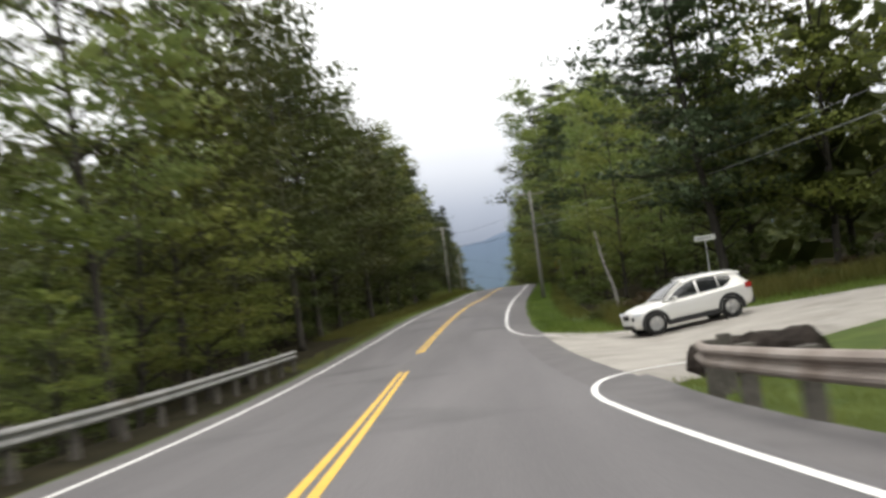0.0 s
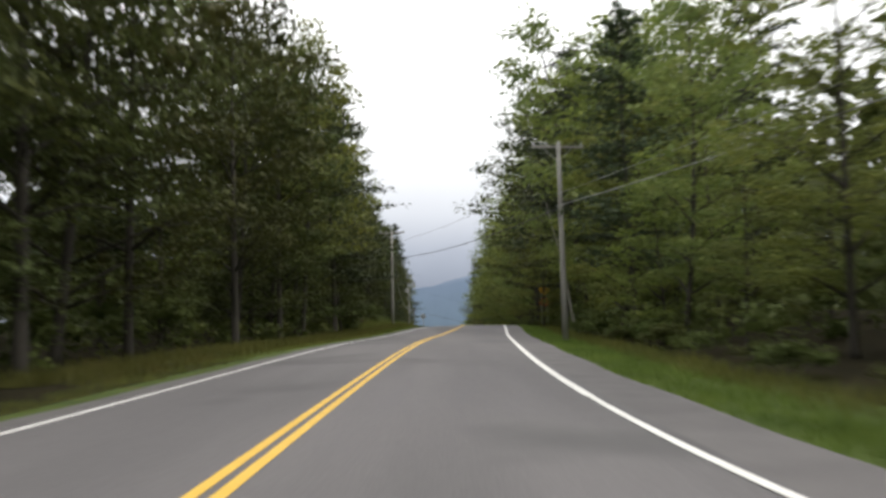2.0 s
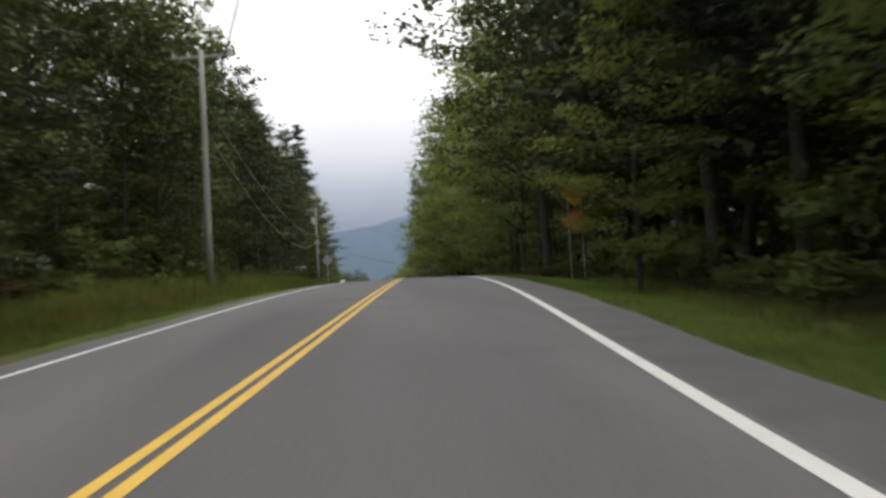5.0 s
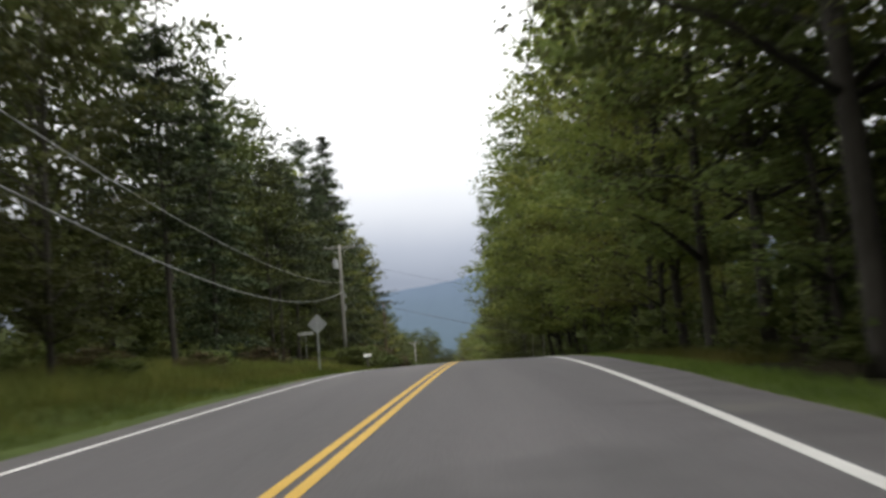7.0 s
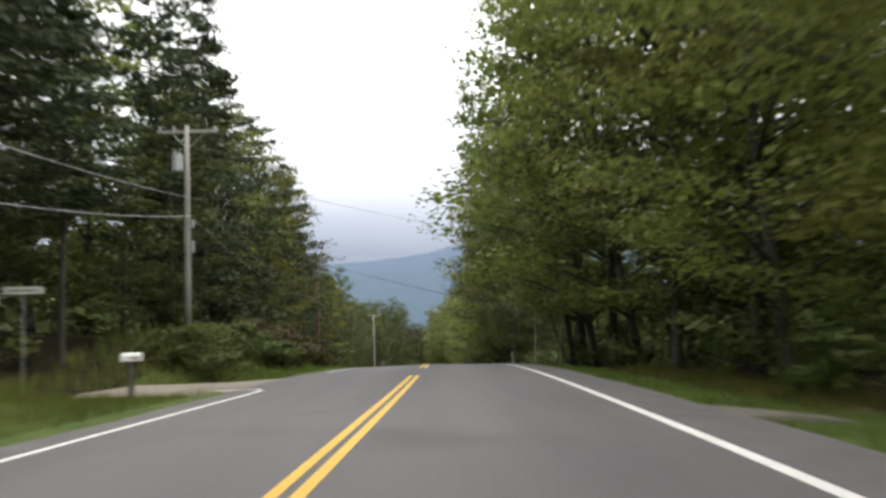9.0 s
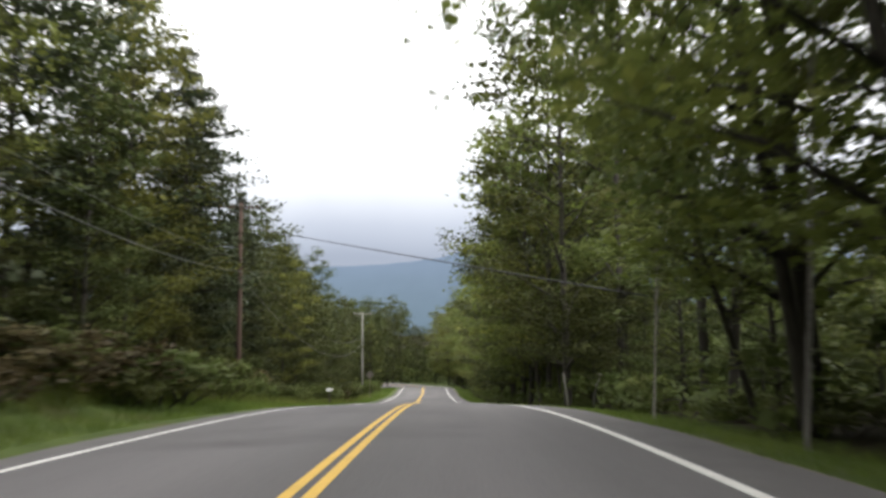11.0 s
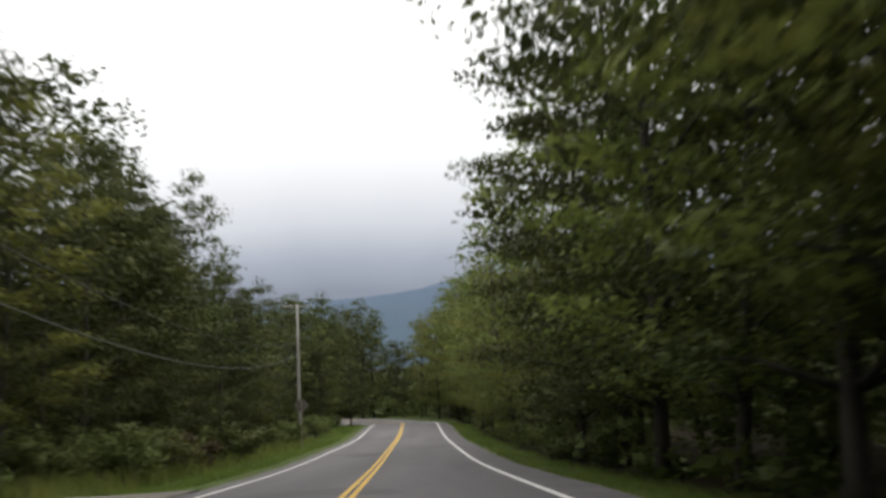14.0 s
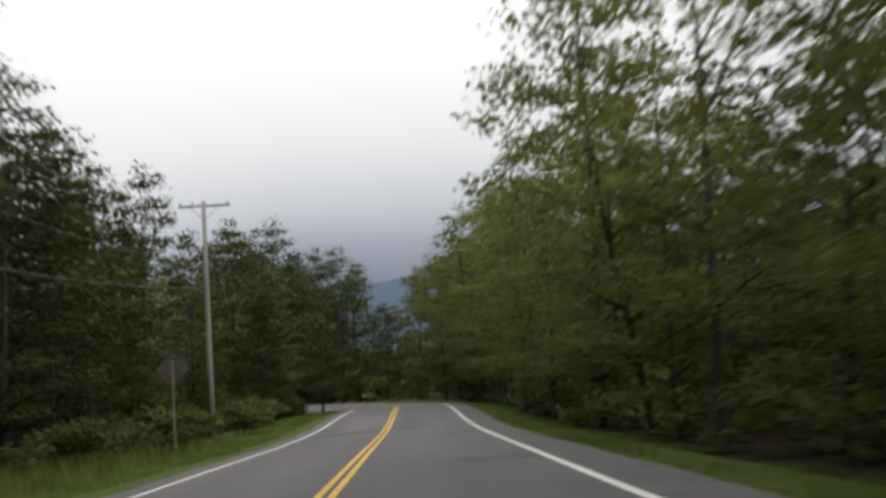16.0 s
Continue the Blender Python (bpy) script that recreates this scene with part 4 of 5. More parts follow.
# trees that stand out from the rest: kind, offset, y, height, width, lean
for kind, n, off, y, high, wide, lean in (
        ("pine", 1, -12.4, 195.0, 21.8, 1.1, 0), ("pine", 2, -13.2, 187.0, 19.0, 1.05, 0), ("pine", 0, -12.6, 230.5, 19.5, 1.1, 0), ("front", 1, -12.2, 214.0, 17.5, 1.1, 0), ("pine", 0, -12.4, 222.0, 18.5, 1.1, 0),
        ("pine", 2, -14.5, 219.0, 21.5, 1.1, 0), ("pine", 0, -16.0, 236.0, 18.5, 1.1, 0), ("pine", 0, -14.8, 209.0, 21.5, 1.1, 0), ("front", 3, -14.2, 202.0, 19.5, 1.05, 0),
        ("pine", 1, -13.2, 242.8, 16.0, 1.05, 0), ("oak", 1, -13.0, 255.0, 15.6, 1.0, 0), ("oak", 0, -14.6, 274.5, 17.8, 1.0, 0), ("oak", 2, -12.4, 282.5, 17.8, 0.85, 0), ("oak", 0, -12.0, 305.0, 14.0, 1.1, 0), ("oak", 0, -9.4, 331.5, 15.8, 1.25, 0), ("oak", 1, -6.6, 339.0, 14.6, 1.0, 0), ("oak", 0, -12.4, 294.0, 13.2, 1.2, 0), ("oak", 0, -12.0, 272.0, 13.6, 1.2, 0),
        ("front", 2, 8.0, 196.0, 17.5, 0.8, -0.33), ("front", 4, 8.8, 239.0, 17.5, 0.8, -0.16), ("front", 2, 9.0, 232.0, 18.0, 0.9, -0.2),
        # dense dark trees added to close the canopy and deepen the shade
        ("gap_oak", 0, 15.0, 119.0, 26.0, 1.3, 0), ("oak", 0, 14.0, 127.5, 25.0, 1.3, 0), ("gap_oak", 1, 18.5, 123.0, 27.0, 1.3, 0), ("pine", 0, 12.2, 123.5, 24.0, 1.3, 0), ("gap_oak", 0, 20.0, 131.0, 25.0, 1.3, 0),
        ("gap_oak", 0, 13.0, 177.0, 22.0, 1.3, 0), ("gap_oak", 1, 14.0, 185.0, 23.0, 1.3, 0), ("gap_oak", 0, 13.2, 193.0, 20.0, 1.3, 0), ("gap_oak", 1, 18.5, 181.0, 24.0, 1.3, 0),
        ("gap_oak", 0, 13.2, 237.0, 21.0, 1.3, 0), ("gap_oak", 1, 13.4, 245.5, 21.0, 1.3, 0), ("gap_oak", 0, 12.8, 253.5, 18.0, 1.3, 0), ("gap_oak", 1, 17.5, 241.0, 22.0, 1.3, 0),
        ("gap_oak", 0, 12.6, 273.0, 13.5, 1.3, 0), ("gap_oak", 1, 13.0, 282.0, 14.0, 1.3, 0), ("gap_oak", 0, 12.6, 291.0, 13.0, 1.3, 0), ("gap_oak", 1, 12.6, 300.0, 12.0, 1.3, 0),
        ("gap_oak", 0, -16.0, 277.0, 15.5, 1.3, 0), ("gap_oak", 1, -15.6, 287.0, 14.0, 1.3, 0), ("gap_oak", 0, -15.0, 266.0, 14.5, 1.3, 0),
        ("oak", 0, 10.8, 212.0, 8.0, 1.9, 0), ("oak", 1, 11.0, 220.5, 7.6, 1.9, 0), ("oak", 2, 11.8, 231.0, 12.0, 1.3, 0), ("oak", 1, 11.5, 204.0, 8.5, 1.8, 0), ("oak", 0, 9.6, 216.5, 6.0, 1.9, 0), ("oak", 2, 9.8, 225.5, 6.5, 1.9, 0),
        ("front", 4, 10.0, 90.5, 24.5, 1.25, -0.16), ("front", 0, 7.0, 101.0, 10.0, 1.35, 0), ("front", 1, 14.5, 81.5, 22.5, 1.1, 0), 
        ("birch", 0, -11.6, 130.3, 17.5, 0.6, 0.06), ("gap_oak", 0, -16.0, 110.0, 18.5, 1.3, 0), ("gap_oak", 1, -16.5, 119.0, 19.5, 1.3, 0), ("gap_oak", 0, -16.0, 127.5, 18.5, 1.3, 0), ("gap_oak", 1, -16.5, 138.0, 18.0, 1.3, 0),
        ("gap_oak", 1, 10.8, 173.0, 19.0, 1.3, 0), ("gap_oak", 0, 11.0, 181.5, 20.0, 1.3, 0), ("birch", 0, 6.7, 190.3, 12.0, 0.55, 0), ("birch", 0, 6.5, 199.5, 11.0, 0.55, 0)):
    plant(PROTOS[kind][n], off, y, high, wide, lean)

# trees deeper in the woods: kind, offset, y, height, turn
for kind, n, off, y, high, turn in (
        ("gap_oak", 0, -17.0, 147.5, 18.0, 0.4), ("gap_oak", 1, -17.5, 155.5, 18.5, 1.9), ("gap_oak", 0, -17.0, 163.0, 18.0, 3.3), ("gap_oak", 1, -17.0, 171.5, 17.0, 5.0), ("gap_oak", 0, -17.4, 180.0, 17.0, 2.6),
        ("gap_oak", 1, 13.0, 133.5, 23.0, 0.9), ("gap_oak", 0, 12.6, 140.5, 22.0, 4.1), ("thin", 0, 15.0, 318.0, 16.0, 1.2)):
    plant(PROTOS[kind][n], off, y, high, 1.3 if kind != "thin" else 1.0, 0.0, turn)

# trees beyond the bend that close the view down the road: x, y, height
for x, y, high in ((-8, 366, 18.5), (-11.5, 373, 18.5), (-6.6, 372, 17.5), (-15, 379, 19), (-3.2, 374, 12.2), (-3.8, 386, 13.0), (-1.8, 380, 12.4), (1.0, 361, 14.5), (3.6, 353, 15), (1.8, 373, 16.5), (5.5, 362, 17), (4.2, 381, 18),
                   (-10.5, 337, 15.3), (-14, 341, 16), (-13, 327, 15), (-7.5, 388, 15), (8, 372, 18)):
    if abs(x - road_x(y)) > 5.0:
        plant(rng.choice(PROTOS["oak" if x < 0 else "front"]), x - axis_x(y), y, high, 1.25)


def far_woods(name, side, seed):
    """The woods behind the rows of trees, a closed canopy with a thicket below."""
    rnd = np.random.default_rng(seed)
    c, s = [], []
    # canopy depth out of view, added to keep side light off the forest floor
    for y in range(-30, 400, 4):
        for k in range(22):
            near = 20 if not (side > 0 and y < 30) else 34
            o = side * (near + 50 * rnd.random() ** 1.4)
            yy = y + 4 * rnd.random()
            top = 14.0 if not (side > 0 and 190 < y < 304) else 8.5
            high = top * (0.35 + 0.65 * rnd.random()) if k % 2 else top * 0.5 * rnd.random()
            c.append((axis_x(yy) + o, yy, ground_z(o, yy) + 0.3 + high))
            s.append((2.6, 2.6, 1.5))
    if side < 0:
        for k in range(420):
            yy = rnd.uniform(392, 418)
            c.append((rnd.uniform(-60, 40), yy, road_z(yy) + 7.5 * rnd.random()))
            s.append((2.0, 2.0, 1.2))
    deep_c, deep_s = [], []
    for y in range(-60, 470, 6):
        for k in range(34):
            o, yy = side * (66 + 190 * rnd.random()), y + 6 * rnd.random()
            if side > 0 and 8 < yy < 26 and o < 80:
                continue
            zz = road_z(min(max(yy, -40), 420))
            deep_c.append((axis_x(min(max(yy, -40), 420)) + o, yy, zz + 12 * rnd.random() ** 0.6))
            deep_s.append((4.5, 4.5, 2.4))
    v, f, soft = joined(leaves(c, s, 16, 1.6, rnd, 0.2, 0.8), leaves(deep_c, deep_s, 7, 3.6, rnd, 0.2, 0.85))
    # the darkened leaf colour paints the shade of the interior
    return tagged(mesh_of(name, v, f, SHADED_OAK_LEAF, normals=soft), "dense woods behind the roadside trees, coloured dark as in shade", "woods", kind="stuff")


def undergrowth(name, side, rows, seed):
    """Saplings, ferns and low boughs along the edge of the trees."""
    rnd = np.random.default_rng(seed)
    c, s = [], []
    for i in range(len(rows) - 1):
        for k in range(18):
            yy = -8 + 8 * (i + rnd.random())
            front = float(np.interp(yy, [-8 + 8 * i, 8 * i], [rows[i][0], rows[i + 1][0]]))
            deep = 13 * rnd.random() ** 1.3
            o = side * (front - (-0.7 if side < 0 and yy < 40 or side > 0 and 108 < yy < 140 else 0.0 if side < 0 and yy < 92 else -1.5 if side < 0 and 126 < yy < 176 else -0.6 if side > 0 and yy < 100 else 0.4) + deep)
            if not clear_of_road(o, yy) or (side > 0 and yy < 30 and abs(o) < 21):
                continue
            c.append((axis_x(yy) + o, yy, ground_z(o, yy) + 0.25 + (1.2 + 0.5 * deep) * rnd.random() ** 1.2))
            q = rnd.uniform(0.6, 1.1)
            s.append((1.1 * q, 1.1 * q, 0.65 * q))
    if side < 0:
        for k in range(230):
            yy = rnd.uniform(352, 392)
            x = rnd.uniform(-16, 9)
            if abs(x - road_x(yy)) > 5.2:
                c.append((x, yy, road_z(yy) + 5.5 * rnd.random() ** 1.3))
                s.append((1.3, 1.3, 0.8))
    v, f, soft = joined(leaves(c, s, 90, 0.21, rnd, 0.1, 0.65, 0.3, 1.1, True), leaves(c, s, 12, 0.5, rnd, 0.1, 0.8, 0.0, 0.7))
    return tagged(mesh_of(name, v, f, SHRUB_LEAF, normals=soft), "shaded undergrowth of saplings and ferns under the trees", "undergrowth", kind="stuff")


far_woods("woods", -1, 21)
far_woods("woods", 1, 22)
undergrowth("undergrowth", -1, LEFT_FRONT, 23)
undergrowth("undergrowth", 1, RIGHT_FRONT, 24)


# ---- utility poles and wires ----
def utility_pole(off, y, top, mat, label, arm_turn=0.0, transformer=False, arm=1.25, lean=0.0):
    base = on_ground(off, y)
    h = top - base.z
    root = thing("utility_pole", base, label, "utility pole", "utility poles along the road", arm_turn)
    v, f = [], []
    tube(v, f, [(0, 0, -0.3), (0.02 * lean, 0, h * 0.3), (0.3 * lean, 0, h * 0.7), (lean, 0, h)], [0.15, 0.135, 0.115, 0.095], 12)
    mesh_of("pole", v, f, mat, root, smooth=True)
    z = h - 0.22
    bm = bmesh.new()
    box(bm, lean, 0.13, z, 2 * arm, 0.09, 0.115, 0.012)
    part("crossarm", bm, mat, root)
    for s in (-1, 1):
        v, f = [], []
        tube(v, f, [(lean + s * arm * 0.55, 0.18, z - 0.05), (lean, 0.16, z - 0.72)], [0.018, 0.018], 6)
        mesh_of("brace", v, f, STEEL, root)
    for u in (-0.92, -0.45, 0.92):
        bm = bmesh.new()
        bmesh.ops.create_cone(bm, cap_ends=True, segments=8, radius1=0.05, radius2=0.035, depth=0.16)
        bmesh.ops.translate(bm, vec=(lean + u * arm, 0.13, z + 0.14), verts=bm.verts)
        part("insulator", bm, PORCELAIN, root, "grey porcelain insulator")
    if transformer:
        bm = bmesh.new()
        bmesh.ops.create_cone(bm, cap_ends=True, segments=16, radius1=0.22, radius2=0.22, depth=0.75)
        bmesh.ops.bevel(bm, geom=[e for e in bm.edges if abs(e.verts[0].co.z - e.verts[1].co.z) < 0.01], offset=0.04, segments=2, affect="EDGES")
        bmesh.ops.translate(bm, vec=(lean - 0.38, 0, h - 1.55), verts=bm.verts)
        can = part("transformer", bm, PORCELAIN, root, "grey transformer can")
        for u in (-0.1, 0.1):
            bm = bmesh.new()
            bmesh.ops.create_cone(bm, cap_ends=True, segments=8, radius1=0.035, radius2=0.02, depth=0.2)
            bmesh.ops.translate(bm, vec=(lean - 0.38 + u, 0, h - 1.08), verts=bm.verts)
            part("bushing", bm, PORCELAIN, can)
        for zz, hh in ((h * 0.545, 0.32), (h * 0.44, 0.5)):
            bm = bmesh.new()
            box(bm, 0.22, 0.0, zz, 0.10, 0.12, hh, 0.015)
            part("junction_box", bm, PORCELAIN, root)
    return base, h


POLES = {}
for key, off, y, top, mat, turn, can, text in (
        ("corner", 19.8, 12.0, 10.4, POLE_WOOD, 0.2, False, "weathered grey wooden pole behind the junction"),
        ("right", 6.15, 66.2, 10.85, POLE_WOOD, 0.15, False, "weathered wooden utility pole with crossarm at the trees"),
        ("left", -7.1, 113.0, 13.25, POLE_WOOD, -0.1, False, "grey wooden utility pole with crossarm on the verge"),
        ("drive", -9.55, 181.2, 13.55, POLE_WOOD, 0.0, True, "wooden utility pole with crossarm and transformer can"),
        ("brown", -9.6, 225.0, 11.4, POLE_BROWN, 0.05, False, "red-brown wooden utility pole among roadside trees"),
        ("bend", -8.5, 303.3, 6.6, POLE_WOOD, 0.05, False, "grey wooden utility pole before the bend")):
    b, h = utility_pole(off, y, top, mat, text, turn, can)
    POLES[key] = Vector((b.x, b.y, top))


def wire(a, b, sag, radius, mat, label):
    v, f = [], []
    a, b = Vector(a), Vector(b)
    n = 24
    pts = [a.lerp(b, i / n) - Vector((0, 0, sag * 4 * (i / n) * (1 - i / n))) for i in range(n + 1)]
    tube(v, f, pts, [radius] * (n + 1), 5)
    return tagged(mesh_of("overhead_wire", v, f, mat, smooth=True), label, "wire", "overhead wires")


def span(a, b, da, db, sag, radius, mat, label, side=0.14):
    wire(POLES[a] + Vector((side, 0, -da)), POLES[b] + Vector((side, 0, -db)), sag, radius, mat, label)


THICK, THIN = "thick black cable slung between wooden poles", "thin power wire slung between wooden poles"
span("corner", "right", 3.6, 3.05, 0.6, 0.022, WIRE_GREY, THICK, -0.17)
span("corner", "right", 2.7, 2.5, 0.5, 0.012, WIRE_GREY, THIN, -0.17)
span("right", "left", 3.05, 2.7, 0.55, 0.024, WIRE, THICK)
span("right", "left", 1.4, 1.2, 0.4, 0.012, WIRE, THIN)
span("left", "drive", 3.3, 3.75, 2.3, 0.022, WIRE_GREY, THICK)
span("left", "drive", 2.2, 3.0, 1.6, 0.016, WIRE_GREY, THIN)
span("drive", "brown", 3.75, 3.8, 1.0, 0.020, WIRE_DULL, THICK)
span("drive", "brown", 3.0, 3.1, 0.8, 0.012, WIRE_DULL, THIN)
span("brown", "bend", 4.2, 4.2, 3.0, 0.022, WIRE_DULL, THICK)
span("brown", "bend", 3.2, 3.3, 2.4, 0.012, WIRE_DULL, THIN)
wire((-12.0, 202.5, 14.8), (11.5, 181.7, 7.1), 0.25, 0.009, WIRE, "thin service wire crossing the road into the trees")
wire((7.4, 200.4, 5.4), (-14.0, 250.5, 12.9), 0.06, 0.026, WIRE, "thin service wire crossing the road into the trees")


# ---- guardrails ----
def w_beam(points, steel, post_mat, label, spacing=1.9, post_size=0.17, height=0.70, lap=0.0):
    """A corrugated steel beam on posts. points: offset, y from one end to the other."""
    first = on_ground(*points[0])
    root = thing("guardrail", first, label, "guardrail", "guardrails")
    prof = [(0.0, -0.155), (0.035, -0.145), (0.08, -0.10), (0.08, -0.065), (0.02, -0.02), (0.02, 0.02), (0.08, 0.065), (0.08, 0.10), (0.035, 0.145), (0.0, 0.155)]
    face = 1 if points[0][0] < 0 else -1
    dense, cum = [], [0.0]
    for i in range(len(points) - 1):
        a, b = np.array(points[i]), np.array(points[i + 1])
        m = max(1, int(np.linalg.norm(b - a) / 0.6))
        dense += [a + (b - a) * k / m for k in range(m)]
    dense.append(np.array(points[-1]))
    v, f = [], []
    for i, p in enumerate(dense):
        d = dense[min(i + 1, len(dense) - 1)] - dense[max(i - 1, 0)]
        d = d / np.linalg.norm(d)
        nrm = Vector((abs(d[1]) * face, -d[0] * face * (1 if d[1] > 0 else -1), 0))
        c = on_ground(p[0], p[1])
        c.z = road_z(p[1]) - 0.10 + height - 0.155 + (side_rise(p[0]) if p[0] > 5.5 else 0) * 0.3
        for back in (0, 1):
            for q, z in prof:
                v.append(tuple(c + nrm * (q - 0.006 * back) + Vector((0, 0, z)) - first))
    m = len(prof)
    for i in range(len(dense) - 1):
        for back in (0, 1):
            for k in range(m - 1):
                a = i * 2 * m + back * m + k
                q = (a, a + 1, a + 2 * m + 1, a + 2 * m)
                f.append(q if back else q[::-1])
        for k in (0, m - 1):
            a = i * 2 * m + k
            f.append((a, a + m, a + 3 * m, a + 2 * m))
    mesh_of("beam", v, f, steel, root, smooth=False)
    run = 0.0
    last = None
    for i, p in enumerate(dense):
        if last is not None:
            run += float(np.linalg.norm(p - last))
        last = p
        if i == 0 or run > spacing:
            run = 0.0
            c = on_ground(p[0], p[1])
            z0, z1 = ground_z(p[0], p[1]) - 0.25, road_z(p[1]) - 0.06 + height - 0.02
            bm = bmesh.new()
            box(bm, c.x - face * (post_size / 2 + 0.01) - first.x, c.y - first.y, (z0 + z1) / 2 - first.z, post_size, post_size * 0.85, z1 - z0, 0.012)
            post = part("post", bm, post_mat, root)
            bm = bmesh.new()
            box(bm, c.x + face * 0.015 - first.x, c.y - first.y, z1 - 0.16 - first.z, 0.03, 0.03, 0.03, 0.008)
            part("bolt", bm, steel, post)
    return root


w_beam([(-5.3, -24.0), (-5.35, 0.0), (-5.4, 14.0), (-5.2, 21.0), (-5.05, 24.2)], RAIL_STEEL, POST_WOOD, "galvanised corrugated guardrail on dark posts along the bank", 1.9, 0.15)
w_beam([(5.6, 3.4), (5.1, 2.6), (4.78, 1.2), (4.7, -2.0), (4.65, -24.0)], RUST_STEEL, POST_WOOD, "rust-stained corrugated guardrail on stout timber posts", 1.6, 0.20)

# dark earth heap behind the guardrail
b0 = on_ground(7.5, 6.0)
heap = thing("earth_heap", b0, "low dark heap of earth and asphalt behind guardrail", "heap")
v, f = [], []
for i in range(25):
    t = i / 24
    cx, cy = axis_x(b0.y) + 6.25 + 1.65 * t - b0.x, 7.5 - 2.55 * t - b0.y
    high = 0.66 + 0.26 * t ** 0.8 * (1 if t < 0.9 else 1 - ((t - 0.9) / 0.1) ** 2 * 0.9)
    for k in range(13):
        a = math.pi * k / 12
        w = 0.5 + 0.2 * t
        n3 = 0.10 * noise.noise((t * 9, k * 0.7, 2.0))
        zb = ground_z(cx + b0.x - axis_x(cy + b0.y), cy + b0.y) - b0.z - 0.05
        v.append((cx + math.cos(a) * (w + n3) * 0.6, cy + math.cos(a) * (w + n3), zb + math.sin(a) ** 0.8 * (high + n3 * 0.8)))
for i in range(24):
    for k in range(12):
        f.append((i * 13 + k, i * 13 + k + 1, (i + 1) * 13 + k + 1, (i + 1) * 13 + k))
f += [tuple(range(13)), tuple(24 * 13 + 12 - k for k in range(13))]
mesh_of("mound", v, f, HEAP, heap)


# ---- signs ----
def sign_post(root, x, y, h, mat=STEEL, wide=0.055):
    """A U-channel post."""
    bm = bmesh.new()
    box(bm, x, y, h / 2 - 0.2, wide, 0.012, h + 0.4)
    for s in (-1, 1):
        box(bm, x + s * wide * 0.5, y - 0.014, h / 2 - 0.2, 0.012, 0.028, h + 0.4)
    part("post", bm, mat, root)


def plate(root, x, y, z, w, h, mat, name, turn=0.0, corner=0.04, label=""):
    """A thin sheet sign with rounded corners, facing -y."""
    bm = bmesh.new()
    ring = []
    for sx, sy, a0 in ((1, 1, 0), (-1, 1, 90), (-1, -1, 180), (1, -1, 270)):
        for k in range(5):
            a = radians(a0 + 22.5 * k)
            ring.append((sx * (w / 2 - corner) + corner * math.cos(a), sy * (h / 2 - corner) + corner * math.sin(a)))
    c, s = math.cos(turn), math.sin(turn)
    front = [bm.verts.new((x + c * p - s * q, y, z + s * p + c * q)) for p, q in ring]
    back = [bm.verts.new((v.co.x, y + 0.006, v.co.z)) for v in front]
    bm.faces.new(front)
    bm.faces.new(back[::-1])
    for i in range(len(front)):
        j = (i + 1) % len(front)
        bm.faces.new((front[i], back[i], back[j], front[j]))
    bmesh.ops.recalc_face_normals(bm, faces=bm.faces)
    return part(name, bm, mat, root, label)


def bars(parent, x, y, z, rows, ink=SIGN_BLACK):
    """Unreadable lettering: plain bars. rows: dx, dz, width, height."""
    for dx, dz, w, h in rows:
        bm = bmesh.new()
        box(bm, x + dx, y, z + dz, w, 0.004, h)
        part("lettering", bm, ink, parent, "unreadable lettering as plain bars")


# two diamonds, one above the other, on twin posts
g = on_ground(8.15, 117.5)
s = thing("warning_sign", g, "amber diamond above an orange diamond on twin posts", "road sign", turn=-0.06)
for x in (-0.30, 0.30):
    sign_post(s, x, 0.03, 4.0, STEEL, 0.04)
up = plate(s, 0.02, 0, 7.38 - g.z, 0.88, 0.88, SHADED_SIGN_YELLOW, "upper_panel", math.pi / 4, 0.05, "amber diamond panel darkened for shade, with dark lettering")
bars(up, 0.02, -0.006, 7.38 - g.z, [(0, 0.20, 0.40, 0.09), (0, 0.03, 0.62, 0.09), (0, -0.15, 0.5, 0.09)], FADED_INK)
dn = plate(s, 0.0, 0, 6.10 - g.z, 0.88, 0.88, SHADED_SIGN_ORANGE, "lower_panel", math.pi / 4, 0.05, "orange diamond panel darkened for shade, with dark lettering")
bars(dn, 0.0, -0.006, 6.10 - g.z, [(0, 0.12, 0.5, 0.08), (0, -0.06, 0.6, 0.08)], FADED_INK)

# back of a diamond sign for the other direction
g = on_ground(-6.0, 149.2)
s = thing("warning_sign", g, "bare metal back of a diamond sign on one post", "road sign", turn=0.06)
sign_post(s, 0, -0.02, 6.32 - g.z, STEEL, 0.06)
plate(s, 0, 0.0, 6.17 - g.z, 0.61, 0.61, SIGN_BACK, "panel", math.pi / 4, 0.05)

g = on_ground(-6.4, 288.5)
s = thing("warning_sign", g, "dark back of a diamond sign among bushes", "road sign", turn=0.06)
sign_post(s, 0, -0.02, road_z(288.5) + 2.95 - g.z, RUST_STEEL, 0.05)
plate(s, 0, 0.0, road_z(288.5) + 2.68 - g.z, 0.76, 0.76, POST_WOOD, "panel", math.pi / 4, 0.05)

